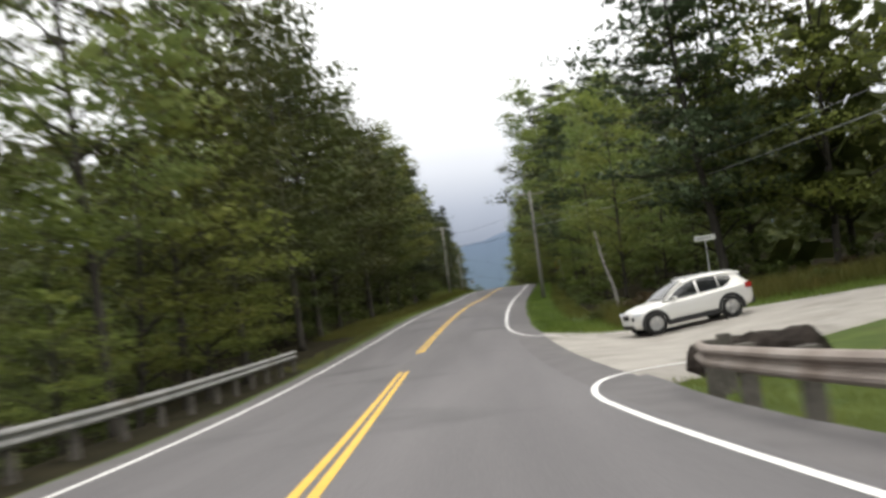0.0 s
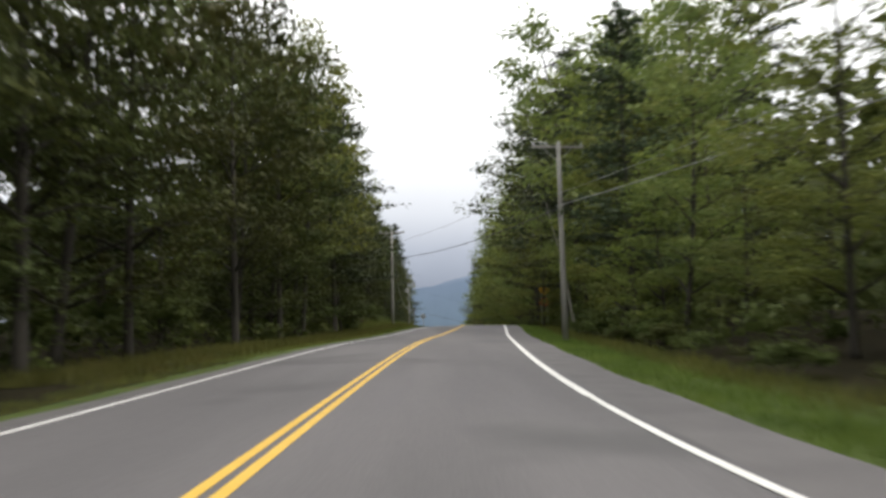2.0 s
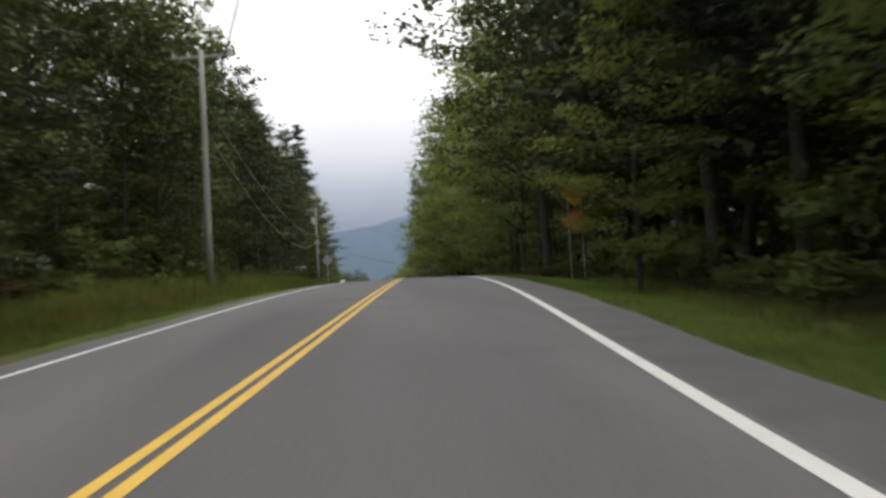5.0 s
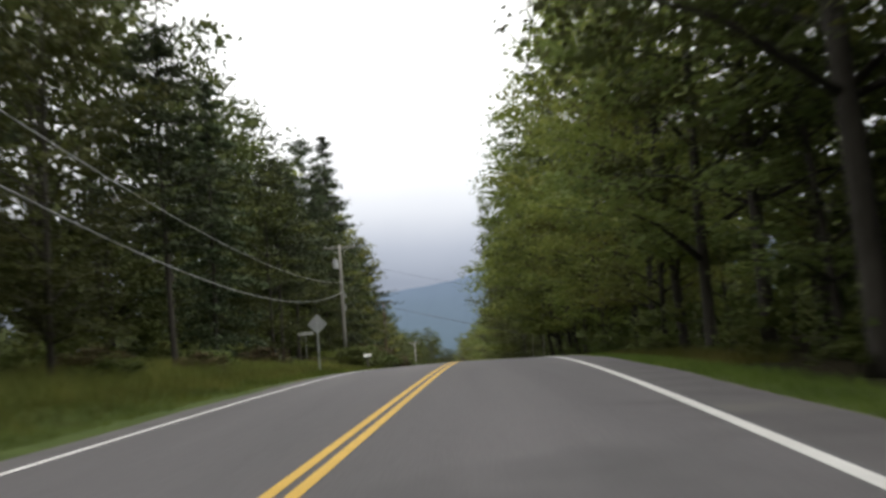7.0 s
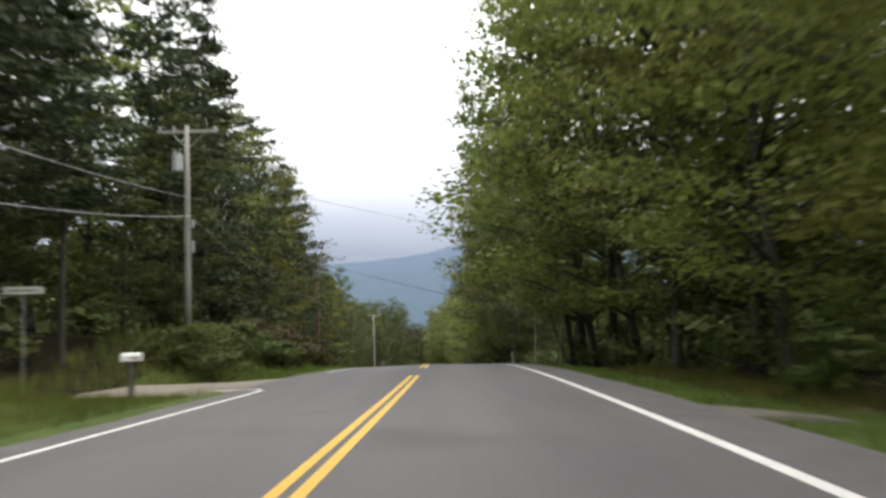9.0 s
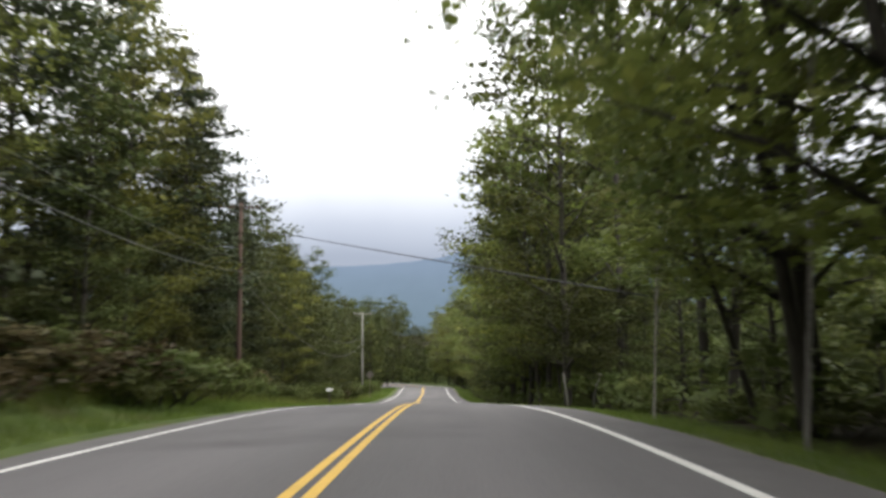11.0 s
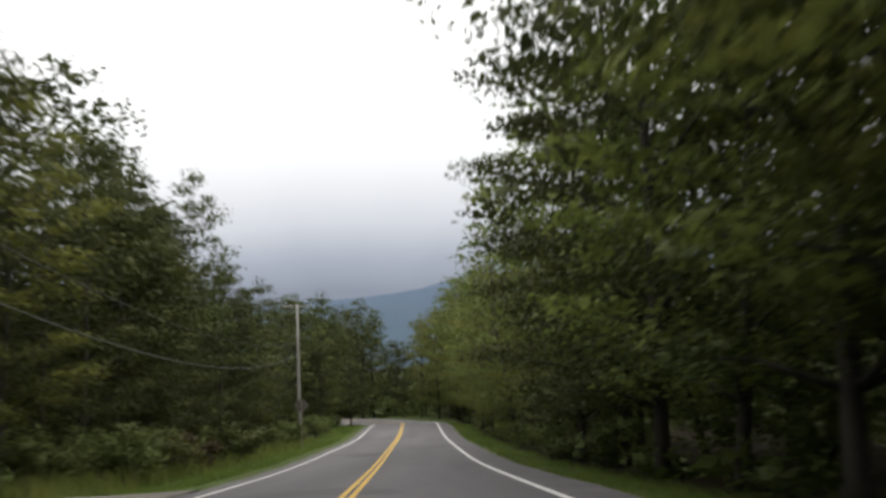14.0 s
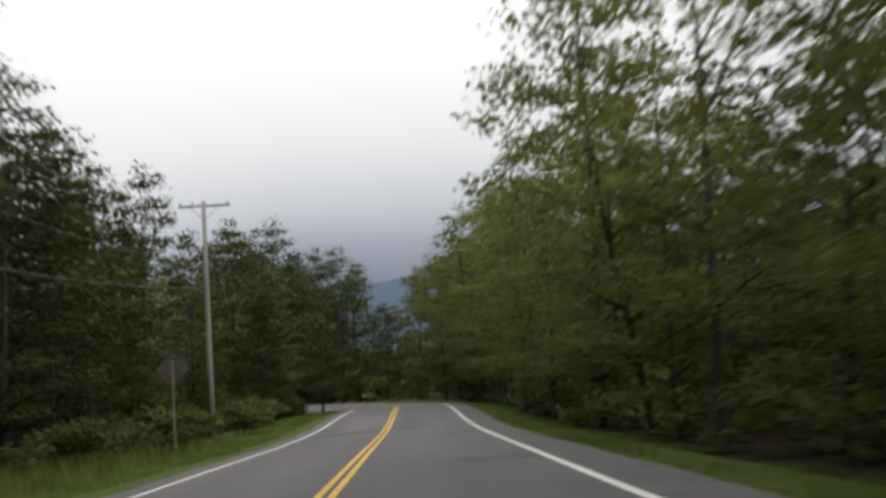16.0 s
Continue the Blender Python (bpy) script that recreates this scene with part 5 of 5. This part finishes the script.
# street name blades
for off, y, z, w, turn, text in ((11.45, 24.15, 3.0, 0.80, -0.25, "pale street name sign on a thin post above grass"), (-10.3, 168.6, 6.35, 1.0, 0.25, "pale street name sign on a grey post at the driveway")):
    g = on_ground(off, y)
    s = thing("street_sign", g, text, "street sign", "street name signs", turn)
    sign_post(s, 0, 0.03, z - g.z + 0.05, STEEL, 0.035)
    bl = plate(s, 0, 0, z - g.z, w, 0.20, SIGN_PALE, "blade", 0.0, 0.02)
    bars(bl, 0, -0.005, z - g.z, [(-0.02, 0, w * 0.72, 0.05)], SIGN_INK)


# ---- mailboxes ----
def mailbox(off, y, top, turn, post_mat, text):
    g = on_ground(off, y)
    root = thing("mailbox", g, text, "mailbox", "mailboxes", turn)
    h = top - g.z
    bm = bmesh.new()
    box(bm, 0, 0, (h - 0.25) / 2 - 0.1, 0.10, 0.10, h - 0.05, 0.01)
    part("post", bm, post_mat, root)
    bm = bmesh.new()
    box(bm, 0.04, 0, h - 0.24, 0.32, 0.12, 0.028, 0.005)
    part("shelf", bm, post_mat, root)
    # the box: a barrel-topped shell with a lipped door and a lowered flag
    k = 0.76
    z0 = h - 0.225
    ring = [(-0.10 * k, 0.0)] + [(-0.10 * k * math.cos(math.pi * i / 10), (0.13 + 0.10 * math.sin(math.pi * i / 10)) * k) for i in range(11)] + [(0.10 * k, 0.0)]
    v, f = [], []
    for x in (-0.27 * k, 0.27 * k):
        v += [(x, p, z0 + q) for p, q in ring]
    n = len(ring)
    for i in range(n):
        f.append((i, (i + 1) % n, n + (i + 1) % n, n + i))
    f.append(tuple(range(n))[::-1])
    mesh_of("box", v, f, MAILBOX_WHITE, root)
    v = [(x * k, p * 1.04, z0 - 0.002 + q * 1.02) for x in (0.272, 0.288) for p, q in ring]
    f = [tuple(range(n))[::-1], tuple(range(n, 2 * n))] + [(i, (i + 1) % n, n + (i + 1) % n, n + i) for i in range(n)]
    mesh_of("door", v, f, MAILBOX_WHITE, root)
    bm = bmesh.new()
    box(bm, 0.06, -0.086, z0 + 0.07, 0.16, 0.008, 0.02)
    box(bm, 0.13, -0.086, z0 + 0.08, 0.04, 0.008, 0.06)
    part("flag", bm, TAIL_RED, root, "small red flag lowered")
    return root


mailbox(-5.85, 164.1, 4.78, 0.15, POST_WOOD, "white mailbox on a dark wooden post beside driveway")
mailbox(-6.35, 241.5, 0.18, 0.35, POST_WOOD, "white mailbox tilted on a short post in weeds")

# dead pale saplings at the right of the road
for off, y, pts, mat in ((7.1, 217.9, [(0, 0, -0.1), (-0.05, 0, 0.6), (-0.16, 0, 1.3), (-0.22, 0, 1.75)], BIRCH_BARK), (8.2, 217.6, [(0, 0, -0.1), (0.02, 0, 0.7), (0.16, 0, 1.2), (0.35, 0, 1.7)], POLE_WOOD)):
    g = on_ground(off, y)
    s = thing("dead_sapling", g, "thin dead sapling stem standing at the trees", "dead tree", "dead saplings")
    v, f = [], []
    tube(v, f, pts, [0.07, 0.06, 0.05, 0.045], 7)
    mesh_of("stem", v, f, mat, s, smooth=True)


# ---- the car waiting in the side road ----
def suv(at, turn, pitch):
    root = thing("suv", at, "silver-white five-door SUV with dark cladding and windows", "car")
    root.matrix_basis = Matrix.Translation(at) @ Matrix.Rotation(turn, 4, "Z") @ Matrix.Rotation(pitch, 4, "Y") @ Matrix.Scale(0.96, 4)
    # stations: x, half width, sill, belt, crown
    st = [(2.15, .58, .46, .68, .70), (2.08, .74, .32, .80, .84), (1.93, .84, .27, .86, .93), (1.70, .90, .25, .92, 1.00), (1.4, .93, .25, .97, 1.05), (0.95, .94, .25, 1.0, 1.10),
          (0.4, .94, .25, 1.02, 1.06), (-0.3, .94, .25, 1.04, 1.08), (-1.0, .94, .25, 1.07, 1.11), (-1.6, .93, .26, 1.10, 1.14), (-1.95, .91, .30, 1.11, 1.15), (-2.2, .86, .38, 1.10, 1.15), (-2.32, .74, .50, 1.02, 1.06)]
    v, f = [], []
    for x, w, zs, zb, zc in st:
        half = [(0, zs), (w * .9, zs), (w * .985, zs + .10), (w, zs + .30), (w * .985, zb - .12), (w * .965, zb - .03), (w * .93, zb), (w * .72, zc - .01), (w * .35, zc + .01), (0, zc + .015)]
        v += [(x, p, z) for p, z in half] + [(x, -p, z) for p, z in half[-2:0:-1]]
    n = 18
    for i in range(len(st) - 1):
        for k in range(n):
            f.append((i * n + k, i * n + (k + 1) % n, (i + 1) * n + (k + 1) % n, (i + 1) * n + k))
    f += [tuple(range(n))[::-1], tuple(range((len(st) - 1) * n, len(st) * n))]
    mesh_of("body", v, f, CAR_PAINT, root, smooth=True)
    # glasshouse
    gh = [(1.0, .80, 1.06, .80, 1.08), (0.55, .84, 1.04, .70, 1.36), (0.12, .86, 1.04, .64, 1.58), (-0.6, .87, 1.06, .64, 1.64), (-1.3, .87, 1.08, .63, 1.61), (-1.85, .84, 1.12, .60, 1.53), (-2.22, .78, 1.12, .68, 1.14)]
    v, f = [], []
    for x, wb, zb, wt, zt in gh:
        half = [(wb, zb), ((wb * .55 + wt * .45), zb + (zt - zb) * .55), (wt, zt), (wt * .5, zt + .03)]
        v += [(x, p, z) for p, z in half] + [(x, -p, z) for p, z in half[::-1]]
    n = 8
    for i in range(len(gh) - 1):
        for k in range(n - 1):
            f.append((i * n + k, (i + 1) * n + k, (i + 1) * n + k + 1, i * n + k + 1))
    mesh_of("cabin", v, f, CAR_PAINT, root, smooth=True)

    def cabin_side(x, up):
        """Half width and height on the cabin's side at x, from belt (0) to roof (1)."""
        xs = [-q[0] for q in gh]
        wb, zb, wt, zt = (float(np.interp(-x, xs, [q[k] for q in gh])) for k in (1, 2, 3, 4))
        wm, zm = wb * .55 + wt * .45, zb + (zt - zb) * .55
        return (wb + (wm - wb) * up / .55, zb + (zm - zb) * up / .55) if up < .55 else (wm + (wt - wm) * (up - .55) / .45, zm + (zt - zm) * (up - .55) / .45)

    for s in (-1, 1):
        # panes: x, lower and upper edge
        for name, cols in (("front_window", [(.84, .10, .16), (.70, .09, .46), (.50, .08, .72), (.28, .07, .82), (0.0, .07, .86), (-.28, .06, .87)]),
                           ("rear_window", [(-.36, .06, .87), (-.6, .06, .87), (-.85, .06, .87), (-1.08, .06, .86)]),
                           ("quarter_window", [(-1.12, .06, .86), (-1.3, .12, .84), (-1.48, .26, .80), (-1.62, .46, .72)])):
            v, f = [], []
            for x, lo, hi in cols:
                for k in range(4):
                    y, z = cabin_side(x, lo + (hi - lo) * k / 3)
                    v.append((x, s * (y + .014), z))
            for i in range(len(cols) - 1):
                for k in range(3):
                    q = (i * 4 + k, i * 4 + k + 1, i * 4 + k + 5, i * 4 + k + 4)
                    f.append(q if s > 0 else q[::-1])
            mesh_of(name, v, f, CAR_GLASS, root, smooth=True)
    # windscreen and rear screen
    for name, (x0, z0, w0), (x1, z1, w1), lift in (("windscreen", (.97, 1.11, .74), (.16, 1.60, .56), .03), ("rear_screen", (-2.20, 1.18, .62), (-1.90, 1.54, .54), .03)):
        v, f = [], []
        for i in range(6):
            t = i / 5
            for k in range(7):
                u = k / 3 - 1
                v.append((x0 + (x1 - x0) * t + (.05 if x0 > 0 else -.05) * (1 - u * u), u * (w0 + (w1 - w0) * t), z0 + (z1 - z0) * t + lift + .05 * math.sin(math.pi * t) + .02 * (1 - u * u)))
        for i in range(5):
            for k in range(6):
                f.append((i * 7 + k, i * 7 + k + 1, (i + 1) * 7 + k + 1, (i + 1) * 7 + k))
        mesh_of(name, v, f, CAR_GLASS, root, smooth=True)
    # roof skin
    rf = [(0.16, .655, 1.575), (-0.2, .67, 1.635), (-0.6, .675, 1.66), (-1.3, .665, 1.63), (-1.9, .63, 1.545), (-2.06, .60, 1.49)]
    v, f = [], []
    for x, w, z in rf:
        v += [(x, w + .015, z - .05), (x, w - .02, z + .015), (x, w * .5, z + .045), (x, 0, z + .05), (x, -w * .5, z + .045), (x, -w + .02, z + .015), (x, -w - .015, z - .05)]
    for i in range(len(rf) - 1):
        for k in range(6):
            f.append((i * 7 + k, (i + 1) * 7 + k, (i + 1) * 7 + k + 1, i * 7 + k + 1))
    mesh_of("roof", v, f, CAR_PAINT, root, smooth=True)
    for s in (-1, 1):
        for name, path, rad in (("pillar", [(1.02, .82, 1.06), (.56, .735, 1.37), (.13, .665, 1.59)], [.035, .032, .03]), 
                                ("roof_rail", [(0.0, .62, 1.66), (-0.2, .62, 1.70), (-1.6, .60, 1.66), (-1.8, .60, 1.60)], [.018, .02, .02, .018])):
            v, f = [], []
            tube(v, f, [(x, s * y, z) for x, y, z in path], rad, 6)
            mesh_of(name, v, f, CAR_PAINT if name == "pillar" else STEEL, root, smooth=True)
        bm = bmesh.new()
        box(bm, 0.62, s * 1.02, 1.10, 0.12, 0.20, 0.14, 0.04)
        part("mirror", bm, CAR_PAINT, root)
        bm = bmesh.new()
        box(bm, 0.0, s * .94, .33, 2.0, 0.06, 0.18, 0.02)
        part("sill", bm, CAR_BLACK, root, "black plastic sill")
        bm = bmesh.new()
        box(bm, 1.95, s * .68, .80, 0.30, 0.26, 0.13, 0.04, Matrix.Rotation(-s * 0.5, 4, "Z"))
        part("headlight", bm, LAMP_GLASS, root)
        bm = bmesh.new()
        box(bm, -2.16, s * .80, 1.0, 0.26, 0.20, 0.20, 0.05)
        part("tail_light", bm, TAIL_RED, root)
        bm = bmesh.new()
        box(bm, 2.06, s * .55, .42, 0.16, 0.18, 0.10, 0.03)
        part("fog_light", bm, LAMP_GLASS, root)
        for x in (1.42, -1.39):
            v, f = [], []
            for k in range(17):
                a = math.pi * (-0.08 + 1.16 * k / 16)
                for r, y in ((.385, .93), (.40, .962), (.50, .962), (.515, .90)):
                    v.append((x + math.cos(a) * r, s * y, .36 + math.sin(a) * r))
            for k in range(16):
                for j in range(3):
                    f.append((k * 4 + j, k * 4 + j + 1, k * 4 + j + 5, k * 4 + j + 4))
            mesh_of("wheel_arch", v, f, CAR_BLACK, root, smooth=False)
            bm = bmesh.new()
            bmesh.ops.create_cone(bm, cap_ends=True, segments=24, radius1=.41, radius2=.41, depth=.10, matrix=Matrix.Translation((x, s * .80, .38)) @ Matrix.Rotation(math.pi / 2, 4, "X"))
            part("wheel_well", bm, CAR_BLACK, root)
            wheel = thing("wheel", (x, s * .855, .375), "", "")
            for key in ("label", "category", "group"):
                if key in wheel:
                    del wheel[key]
            wheel.parent = root
            prof = [(.25, -.11), (.32, -.125), (.365, -.105), (.375, 0), (.365, .105), (.32, .125), (.25, .11)]
            v, f = [], []
            for k in range(28):
                a = 2 * math.pi * k / 28
                v += [(math.cos(a) * r, y, math.sin(a) * r) for r, y in prof]
            m = len(prof)
            for k in range(28):
                for j in range(m - 1):
                    f.append((k * m + j, k * m + j + 1, ((k + 1) % 28) * m + j + 1, ((k + 1) % 28) * m + j))
            mesh_of("tyre", v, f, TYRE, wheel, smooth=True)
            bm = bmesh.new()
            bmesh.ops.create_cone(bm, cap_ends=True, segments=20, radius1=.06, radius2=.06, depth=.05, matrix=Matrix.Translation((0, s * .10, 0)) @ Matrix.Rotation(math.pi / 2, 4, "X"))
            bmesh.ops.create_cone(bm, cap_ends=True, segments=28, radius1=.236, radius2=.236, depth=.02, matrix=Matrix.Translation((0, s * .02, 0)) @ Matrix.Rotation(math.pi / 2, 4, "X"))
            for k in range(5):
                for d in (-0.13, 0.13):
                    a = 2 * math.pi * k / 5 + d
                    box(bm, math.cos(a) * .14, s * .095, math.sin(a) * .14, .19, .03, .035, 0, Matrix.Rotation(-a, 4, "Y"))
            part("rim", bm, ALLOY, wheel)
    bm = bmesh.new()
    for s in (-1, 1):
        box(bm, 2.155, s * .16, .72, 0.04, 0.24, 0.17, 0.03)
    part("grille", bm, CAR_BLACK, root, "black twin grille openings")
    bm = bmesh.new()
    box(bm, 2.09, 0, .38, 0.12, 1.2, 0.14, 0.03)
    part("bumper", bm, CAR_BLACK, root, "dark lower bumper opening")
    bm = bmesh.new()
    box(bm, 2.18, 0, .52, 0.015, 0.32, 0.10)
    part("number_plate", bm, SIGN_WHITE, root)
    bm = bmesh.new()
    box(bm, -2.25, 0, .46, 0.18, 1.55, 0.26, 0.05)
    part("rear_bumper", bm, CAR_BLACK, root, "dark rear bumper cladding")
    return root


cy, cx = 20.2, 3.42
suv((cx, cy, road_z(cy) + side_rise(cx - axis_x(cy)) + 0.025), math.pi + 0.17, math.atan(0.09))


# ---- grass, weeds and bushes of the verges ----
def tufts(name, span_y, span_off, side, count, high, mat, label, seed, blades=4, gaps=()):
    """Grass blades in tufts on the verge."""
    rnd = np.random.default_rng(seed)
    v, f = [], []
    for i in range(count):
        y = rnd.uniform(*span_y)
        o = side * rnd.uniform(*span_off)
        if any(a < y < b and abs(o) < c for a, b, c in gaps):
            continue
        x, z = axis_x(y) + bend(y) + o, ground_z(o, y)
        if noise.noise((x * 0.5, y * 0.25, 1.5)) < -0.62:
            continue
        for k in range(blades):
            a, h = rnd.uniform(0, 6.28), high * rnd.uniform(0.5, 1.3)
            bx, by = x + rnd.normal(0, 0.10), y + rnd.normal(0, 0.10)
            w = 0.012 + 0.035 * h
            lx, ly = math.cos(a) * h * 0.45, math.sin(a) * h * 0.45
            b = len(v)
            v += [(bx - ly / h * w, by + lx / h * w, z - 0.02), (bx + ly / h * w, by - lx / h * w, z - 0.02), (bx + lx, by + ly, z + h)]
            f.append((b, b + 1, b + 2))
    return tagged(mesh_of(name, v, f, mat), label, "grass", kind="stuff")


GAP_L = ((165.8, 172.2, 9),)
GAP_LB = ((243.0, 248.5, 30),)
tufts("grass", (30, 150), (4.95, 7.2), 1, 11000, 0.17, GRASS_BLADE, "bright green mown grass along the shoulder", 31)
tufts("grass", (150, 330), (4.95, 7.4), 1, 11000, 0.16, GRASS_BLADE, "green roadside grass along the shoulder", 32, gaps=((156.4, 158.5, 6.6),))
tufts("grass", (24, 110), (4.5, 6.0), -1, 3000, 0.13, WEED_BLADE, "thin roadside grass under the trees", 33)
tufts("grass", (88, 178), (4.6, 8.0), -1, 10000, 0.18, GRASS_BLADE, "green mown grass on the verge", 34, gaps=GAP_L)
tufts("grass", (175, 330), (4.7, 7.4), -1, 11000, 0.18, GRASS_BLADE, "green roadside grass before the brush", 35, gaps=GAP_LB)
tufts("grass", (-14, 6), (5.2, 16), 1, 9000, 0.17, WEED_BLADE, "dull green grass inside the junction corner", 36)
tufts("grass", (22.5, 36), (5.2, 24), 1, 7000, 0.28, GRASS_BLADE, "long green grass beyond the side road", 37)
tufts("weeds", (90, 164), (5.3, 7.4), -1, 2600, 0.30, WEED_BLADE, "olive seed heads among the mown grass", 43)
tufts("weeds", (94, 164), (7.0, 12), -1, 9000, 0.50, WEED_BLADE, "tall yellow-green weeds on the bank", 38)
tufts("weeds", (44, 110), (5.6, 8.8), -1, 5000, 0.36, WEED_BLADE, "dull olive weeds at the foot of trees", 42)
tufts("weeds", (132, 178), (6.8, 8.6), 1, 2600, 0.34, WEED_BLADE, "yellow-green weeds between grass and trees", 44, gaps=((156.0, 158.8, 7.6),))
tufts("weeds", (171.5, 300), (6.6, 12), -1, 8500, 0.55, WEED_BLADE, "tall weeds in front of the brush", 39, gaps=GAP_LB)
tufts("weeds", (34, 110), (6.8, 8.2), 1, 2600, 0.32, WEED_BLADE, "yellow-green weeds at the foot of trees", 40)
tufts("weeds", (25.5, 34), (8, 30), 1, 6500, 0.75, WEED_BLADE, "tall yellow-green weeds before the trees", 41)


def bush(name, mat, label, seed, stems=7):
    """A shrub one metre high and about a metre and a half across."""
    rnd = np.random.default_rng(seed)
    root = thing(name, (0, 0, 0), label, "bush", "bushes along the road")
    c, s, tv, tf = [], [], [], []
    for i in range(stems * 2):
        a, r = i * 2.4, 0.62 * rnd.random() ** 0.6
        h = (0.78 - 0.45 * r) * rnd.uniform(0.55, 1.1)
        p = (math.cos(a) * r, math.sin(a) * r, h)
        c.append(p)
        q = rnd.uniform(0.7, 1.2)
        s.append((0.26 * q, 0.26 * q, 0.20 * q))
        if i % 2 == 0:
            tube(tv, tf, [(p[0] * 0.15, p[1] * 0.15, -0.05), (p[0] * 0.6, p[1] * 0.6, h * 0.5), p], [0.014, 0.01, 0.004], 4)
    v, f, soft = leaves(c, s, 90, 0.09, rnd, 0.1, 0.65, fine=True)
    mesh_of("stem", tv, tf, BARK, root)
    mesh_of("foliage", v, f, mat, root, normals=soft)
    return root


BUSHES = [bush("bush", SHRUB_LEAF, "rounded green roadside shrub in the weeds", 51), bush("bush", SHRUB_LEAF, "ragged green roadside shrub in the weeds", 52, 5), bush("bush", RUSSET_LEAF, "russet-tinged brush among green weeds", 53)]
placed = set()


def set_bush(n, off, y, high, wide=1.3):
    b = BUSHES[n]
    g = on_ground(off, y)
    m = Matrix.Translation(g) @ Matrix.Rotation(rng.uniform(0, 6.28), 4, "Z") @ Matrix.Diagonal((high * wide, high * wide, high, 1))
    if n not in placed:
        placed.add(n)
        b.matrix_basis = m
    else:
        copy_thing(b, m).matrix_basis = m


for y in frange(96, 160, 3.4):
    set_bush(rng.choice((0, 1, 2)), -rng.uniform(8.2, 11), y + rng.uniform(-1, 1), rng.uniform(0.7, 1.3))
for y in frange(174, 206, 1.0):
    set_bush(rng.choice((0, 0, 2, 1)), -rng.uniform(6.4, 9.5), y + rng.uniform(-0.8, 0.8), rng.uniform(1.1, 1.9), 1.4)
for y in frange(206, 322, 2.3):
    if not 242.5 < y < 249:
        set_bush(rng.choice((0, 1, 2, 0)), -rng.uniform(7.4, 10.5), y + rng.uniform(-1, 1), rng.uniform(1.2, 2.4), 1.1)
for y in frange(36, 112, 4.0):
    set_bush(rng.choice((0, 1)), rng.uniform(8.3, 9.4), y + rng.uniform(-1, 1), rng.uniform(0.7, 1.4), 1.3)
for y in frange(120, 320, 6.0):
    set_bush(rng.choice((0, 1)), rng.uniform(7.4, 9.0), y + rng.uniform(-2, 2), rng.uniform(0.5, 1.1), 1.4)
for x in frange(8, 28, 2.2):
    set_bush(rng.choice((0, 1, 2)), x + rng.uniform(-0.6, 0.6), 29 + rng.uniform(-1.5, 3), rng.uniform(0.7, 1.3), 1.4)


# ---- bare leaning trunks ----
def dead_trunk(off, y, high, lean, back, radius, seed):
    rnd = random.Random(seed)
    g = on_ground(off, y)
    root = thing("dead_tree", g, "bare pale dead trunk leaning out of the woods", "tree", "dead trees")
    v, f, path, radii = [], [], [], []
    for i in range(11):
        t = i / 10
        path.append(Vector((lean * t ** 1.25 + 0.05 * math.sin(9 * t + seed), back * t + 0.05 * math.cos(7 * t), high * t - 0.1)))
        radii.append(radius * (1.25 - 0.25 * min(1, t * 8)) * (1 - 0.72 * t))
    tube(v, f, path, radii, 8)
    mesh_of("trunk", v, f, BIRCH_BARK, root, smooth=True)
    for i in range(6):
        p = path[4 + i]
        a, q = rnd.uniform(0, 6.28), rnd.uniform(0.15, 0.5)
        v, f = [], []
        tube(v, f, [p, p + Vector((math.cos(a) * q * 0.5, math.sin(a) * q * 0.5, q * 0.3)), p + Vector((math.cos(a) * q, math.sin(a) * q, q * 0.45))], [radius * 0.3, radius * 0.2, 0.008], 5)
        mesh_of("branch", v, f, BIRCH_BARK, root, smooth=True)
    return root


dead_trunk(8.5, 87.5, 9.6, -1.5, 2.0, 0.125, 3)
dead_trunk(9.25, 34.3, 4.5, -0.72, 0.5, 0.115, 5)
